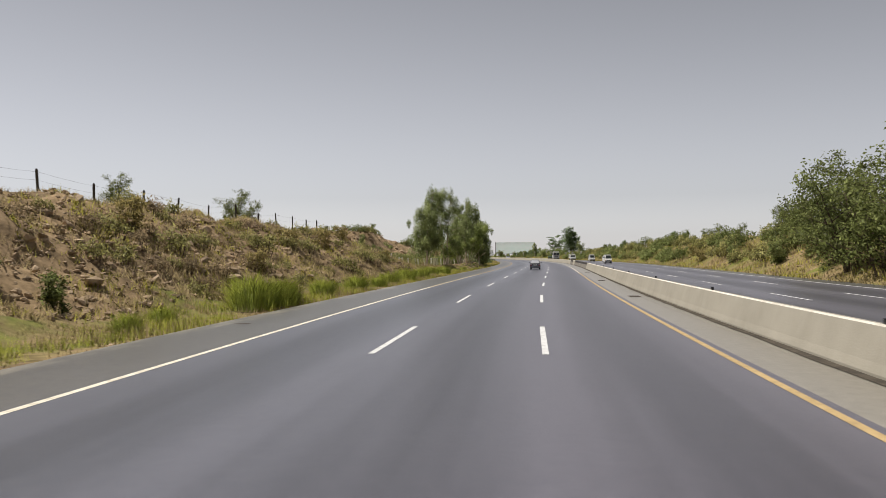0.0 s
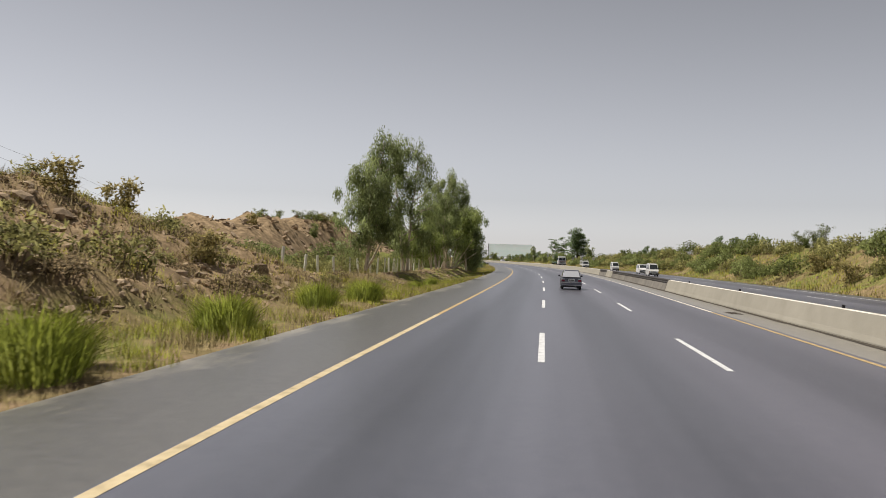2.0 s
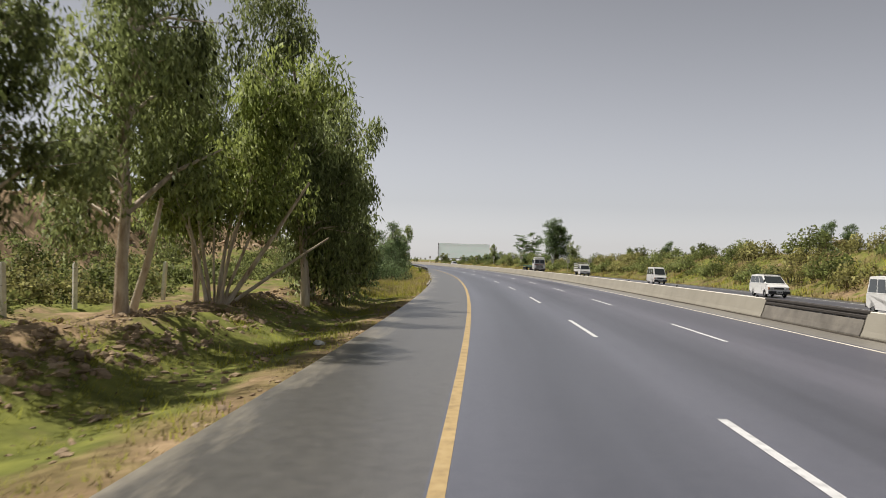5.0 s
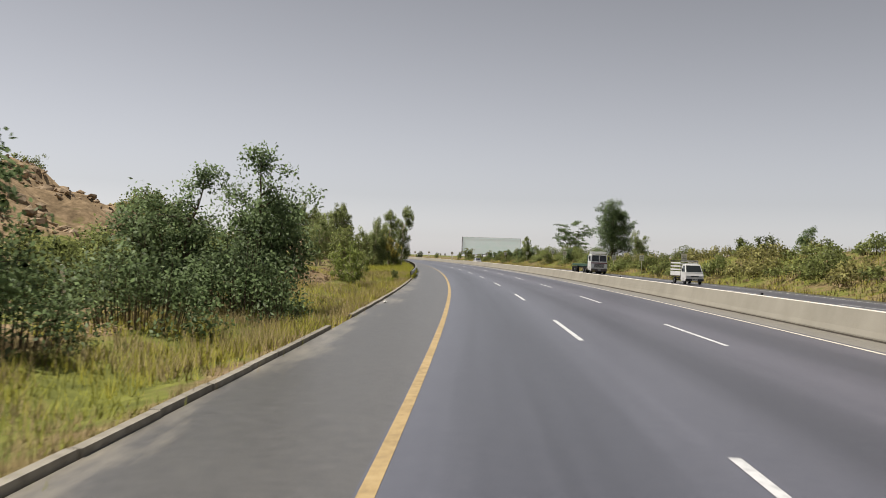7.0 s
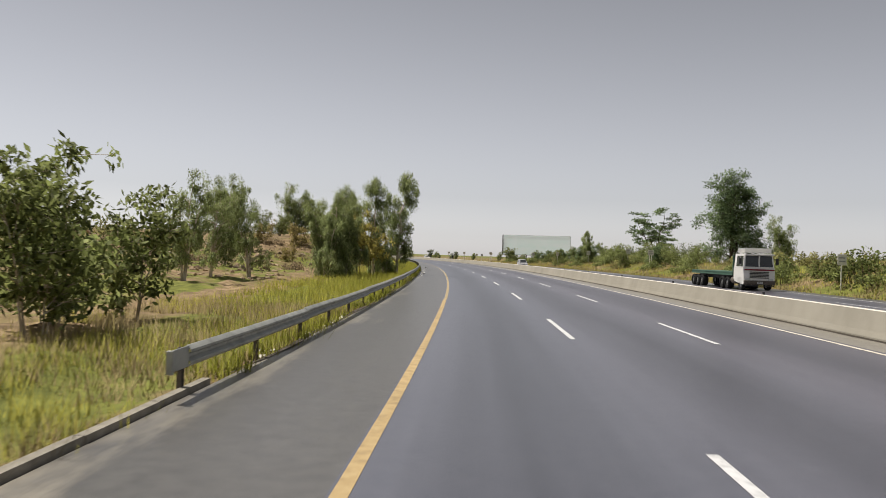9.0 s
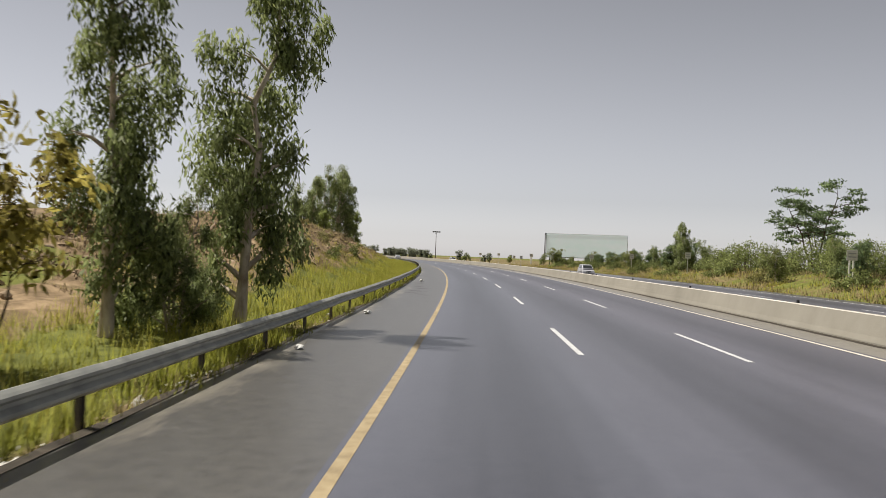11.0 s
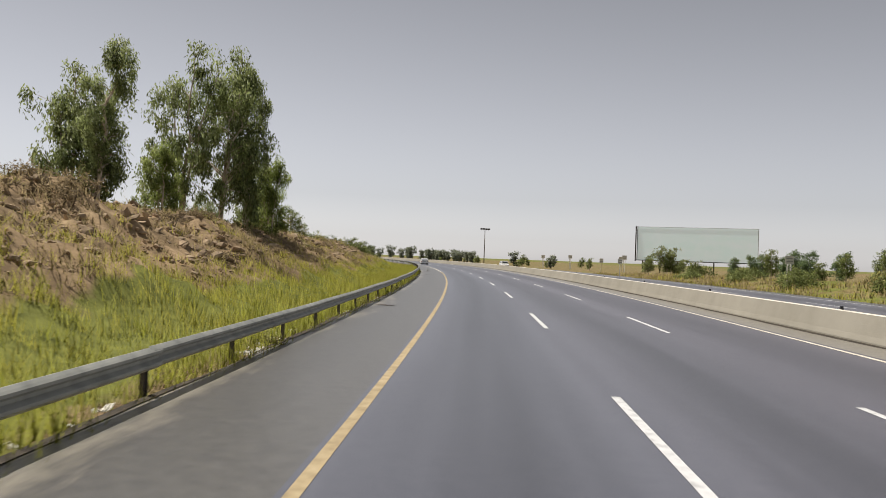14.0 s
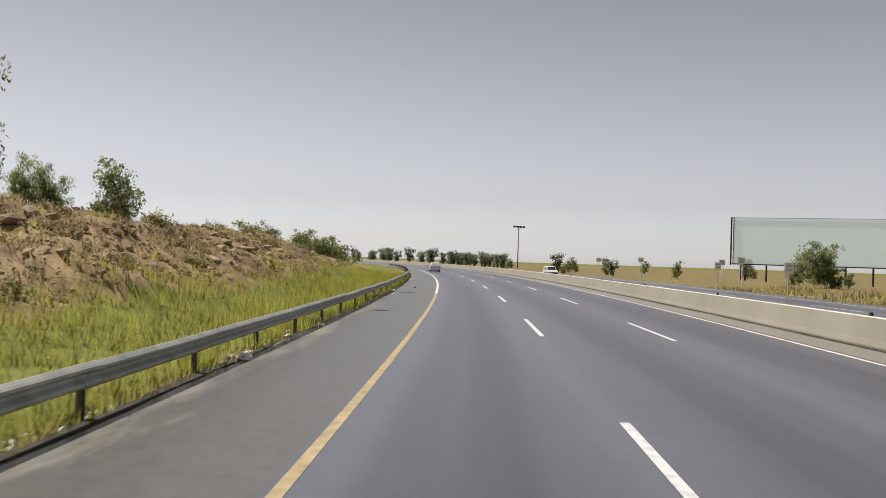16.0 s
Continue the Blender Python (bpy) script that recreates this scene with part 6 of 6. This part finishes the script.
blades("verge_grass", "thin dry grass under the trees", GRASS_DRY, 9, 16000, 110, 200, -13.0, -3.0, 0.12, 0.012, bend=0.6, patch=-0.1)
blades("bank_grass", "dry tufts on the earth bank", GRASS_DRY, 10, 30000, 14, 112, -18.5, -7.2, 0.42, 0.024, patch=-0.5, bend=0.6)
blades("bank_grass", "dry tufts on the earth bank", GRASS_DRY, 11, 38000, 338, 560, -19.0, -8.5, 0.42, 0.024, patch=-0.4, bend=0.6)
blades("bank_grass", "olive tufts on the earth bank", GRASS_YELLOW, 12, 14000, 14, 112, -17.5, -6.6, 0.36, 0.022, patch=0.0, bend=0.6)
blades("bank_grass", "olive tufts on the earth bank", GRASS_YELLOW, 13, 16000, 338, 560, -18.0, -8.0, 0.36, 0.022, patch=0.2, bend=0.6)
blades("far_verge_grass", "rough grass beyond the opposite carriageway", GRASS_YELLOW, 14, 12000, 50, 540, 27.7, 36.5, 0.5, 0.045, patch=-0.1, clump=2.5)
blades("far_verge_grass", "dry grass beyond the opposite carriageway", GRASS_DRY, 15, 26000, 50, 540, 27.5, 38.0, 0.55, 0.045, patch=-0.3, clump=2.5)

# tall fresh grass clumps by the shoulder
def grass_clump(seed):
    rng = np.random.default_rng(seed)
    n = 900
    a, r = rng.random(n) * 6.283, rng.random(n) ** 0.6 * 0.62
    o = np.stack([np.cos(a) * r, np.sin(a) * r, np.full(n, -0.05)], 1)
    h = (0.45 + 0.75 * rng.random(n)) * (1.15 - 0.5 * r)
    d = np.stack([np.cos(a + rng.normal(size=n) * 0.5), np.sin(a + rng.normal(size=n) * 0.5), 0 * a], 1)
    p = np.stack([-d[:, 1], d[:, 0], 0 * a], 1) * 0.009
    l = (0.2 + 0.9 * rng.random(n))[:, None]
    up = np.array([0, 0, 1.0]) * h[:, None]
    v = np.stack([o - p, o + p, o + d * l * 0.3 + up * 0.65 + p, o + d * l * 0.3 + up * 0.65 - p, o + d * l * 0.8 + up * 0.92], 1).reshape(-1, 3)
    i = np.arange(n)[:, None] * 5
    e = thing("grass_clump", "tall fresh green grass clump", "grass", group="grass clumps")
    ob = solid("tuft", v, (i + np.array([0, 1, 2, 3])).tolist() + (i + np.array([3, 2, 4])).tolist(), GRASS_FRESH, e)
    soft(ob, np.repeat(d * 0.5 + np.array([0, 0, 0.8]) + rng.normal(size=(n, 3)) * 0.25, 5, axis=0))
    return e


KINDS["clump"] = lambda: grass_clump(3)
for s, u, sc in ((22, -4.6, 0.6), (25, -5.0, 0.65), (31.8, -4.4, 1.4), (33.2, -4.9, 1.5), (34.6, -4.3, 1.25), (36.4, -4.6, 1.15), (43, -4.6, 0.9), (44.6, -5.0, 0.95), (51, -4.6, 1.0), (56, -4.2, 0.8), (61, -4.5, 1.0), (67.5, -4.3, 1.2), (69, -4.8, 1.0), (75.5, -4.3, 1.1), (77, -5, 0.9), (86, -4.9, 1.1), (87.5, -5.4, 1.0), (91.6, -4.3, 1.05), (93, -4.9, 0.9), (97, -5.3, 0.7), (99, -5.8, 0.7), (112, -5.3, 0.7), (118, -5, 0.8), (260, -4.2, 0.6)):
    plant("clump", s, u, sc, s * 53)


def stones(name, label, mat, seed, n, s0, s1, u0, u1, size, patch, flatten=0.6):
    """Broken stones and clods, twenty faces each."""
    rng = np.random.default_rng(seed)
    bm = bmesh.new()
    bmesh.ops.create_icosphere(bm, subdivisions=1, radius=1.0)
    bv = np.array([v.co[:] for v in bm.verts])
    bf = np.array([[v.index for v in f.verts] for f in bm.faces])
    bm.free()
    n = int(n * 0.52)
    s, u = rng.uniform(s0, s1, n * 4), rng.uniform(u0, u1, n * 4)
    keep = wave(s, u, 4.2, seed) + 0.7 * wave(s, u, 1.5, seed + 3) > patch
    s, u = s[keep][:n], u[keep][:n]
    n = len(s)
    x, y = on_plan(s, u)
    z = height(s, u)
    k = size * (0.3 + 1.0 * rng.random(n) ** 2.2)
    v = bv[None] * (0.6 + 0.8 * rng.random((n, len(bv), 1)))
    v = v * np.stack([k * rng.uniform(0.7, 1.5, n), k * rng.uniform(0.7, 1.5, n), k * flatten], 1)[:, None]
    a, b = rng.random((n, 1)) * 6.283, rng.normal(size=(n, 1)) * 0.6
    vx, vy, vz = v[:, :, 0], v[:, :, 1] * np.cos(b) - v[:, :, 2] * np.sin(b), v[:, :, 1] * np.sin(b) + v[:, :, 2] * np.cos(b)
    v = np.stack([vx * np.cos(a) - vy * np.sin(a), vx * np.sin(a) + vy * np.cos(a), vz], 2)
    v = v + np.stack([x, y, z + k * 0.1], 1)[:, None]
    f = (np.arange(n)[:, None, None] * len(bv) + bf[None]).reshape(-1, 3)
    return tagged(solid(name, v.reshape(-1, 3), f, mat), label, "stones", kind="stuff")


stones("bank_stones", "broken reddish stones and clods on the bank", ROCK, 1, 19000, 14, 110, -17.6, -6.8, 0.125, -0.8, 0.75)
stones("bank_stones", "broken reddish stones and clods on the bank", ROCK, 2, 19000, 340, 560, -18.4, -9.0, 0.125, -0.7, 0.75)
stones("bank_clods", "large broken reddish-brown clods on the bank", ROCK, 13, 3200, 352, 560, -17.6, -9.6, 0.3, -0.35, 0.5)
stones("bank_clods", "large broken reddish-brown clods on the bank", ROCK, 14, 1600, 16, 106, -17.0, -7.6, 0.27, -0.35, 0.5)
stones("spoil_heap", "heap of broken earth and stones under the trees", ROCK, 3, 15000, 98, 192, -10.8, -6.2, 0.085, -0.6, 0.75)
stones("spoil_heap", "heap of broken earth and stones by the fence", ROCK, 4, 7000, 230, 272, -12.6, -8.4, 0.10, -0.5, 0.75)
stones("verge_stones", "small pale stones and clods on the verge", ROCK, 11, 5000, 98, 190, -10.2, -4.2, 0.085, -0.35, 0.5)
stones("rock_outcrop", "weathered pale red rock ridge behind the fence", ROCK, 5, 1500, 178, 290, -62, -36, 0.6, 0.2, 0.45)
stones("rock_outcrop", "weathered red rock outcrop behind the trees", ROCK, 6, 700, 262, 318, -48, -28, 0.7, 0.3, 0.6)
stones("field_stones", "broken brown stones on the open ground", ROCK, 12, 2600, 308, 352, -34, -12, 0.22, -0.2, 0.7)
stones("shoulder_gravel", "loose gravel along the edge of the shoulder", ROCK, 7, 3000, 8, 262, -3.3, -2.6, 0.05, -0.2, 0.5)
stones("rail_gravel", "loose gravel under the guard rail", ROCK, 8, 3000, 266, 540, -3.4, -2.65, 0.055, -0.2, 0.5)
stones("broken_concrete", "pale broken concrete along the edge of the shoulder", POST_WHITE, 10, 1500, 266, 560, -3.4, -2.9, 0.10, -0.1, 0.55)
stones("far_bank_stones", "pale stones on the far bank", ROCK, 9, 500, 80, 345, 30, 38, 0.3, 0.6)
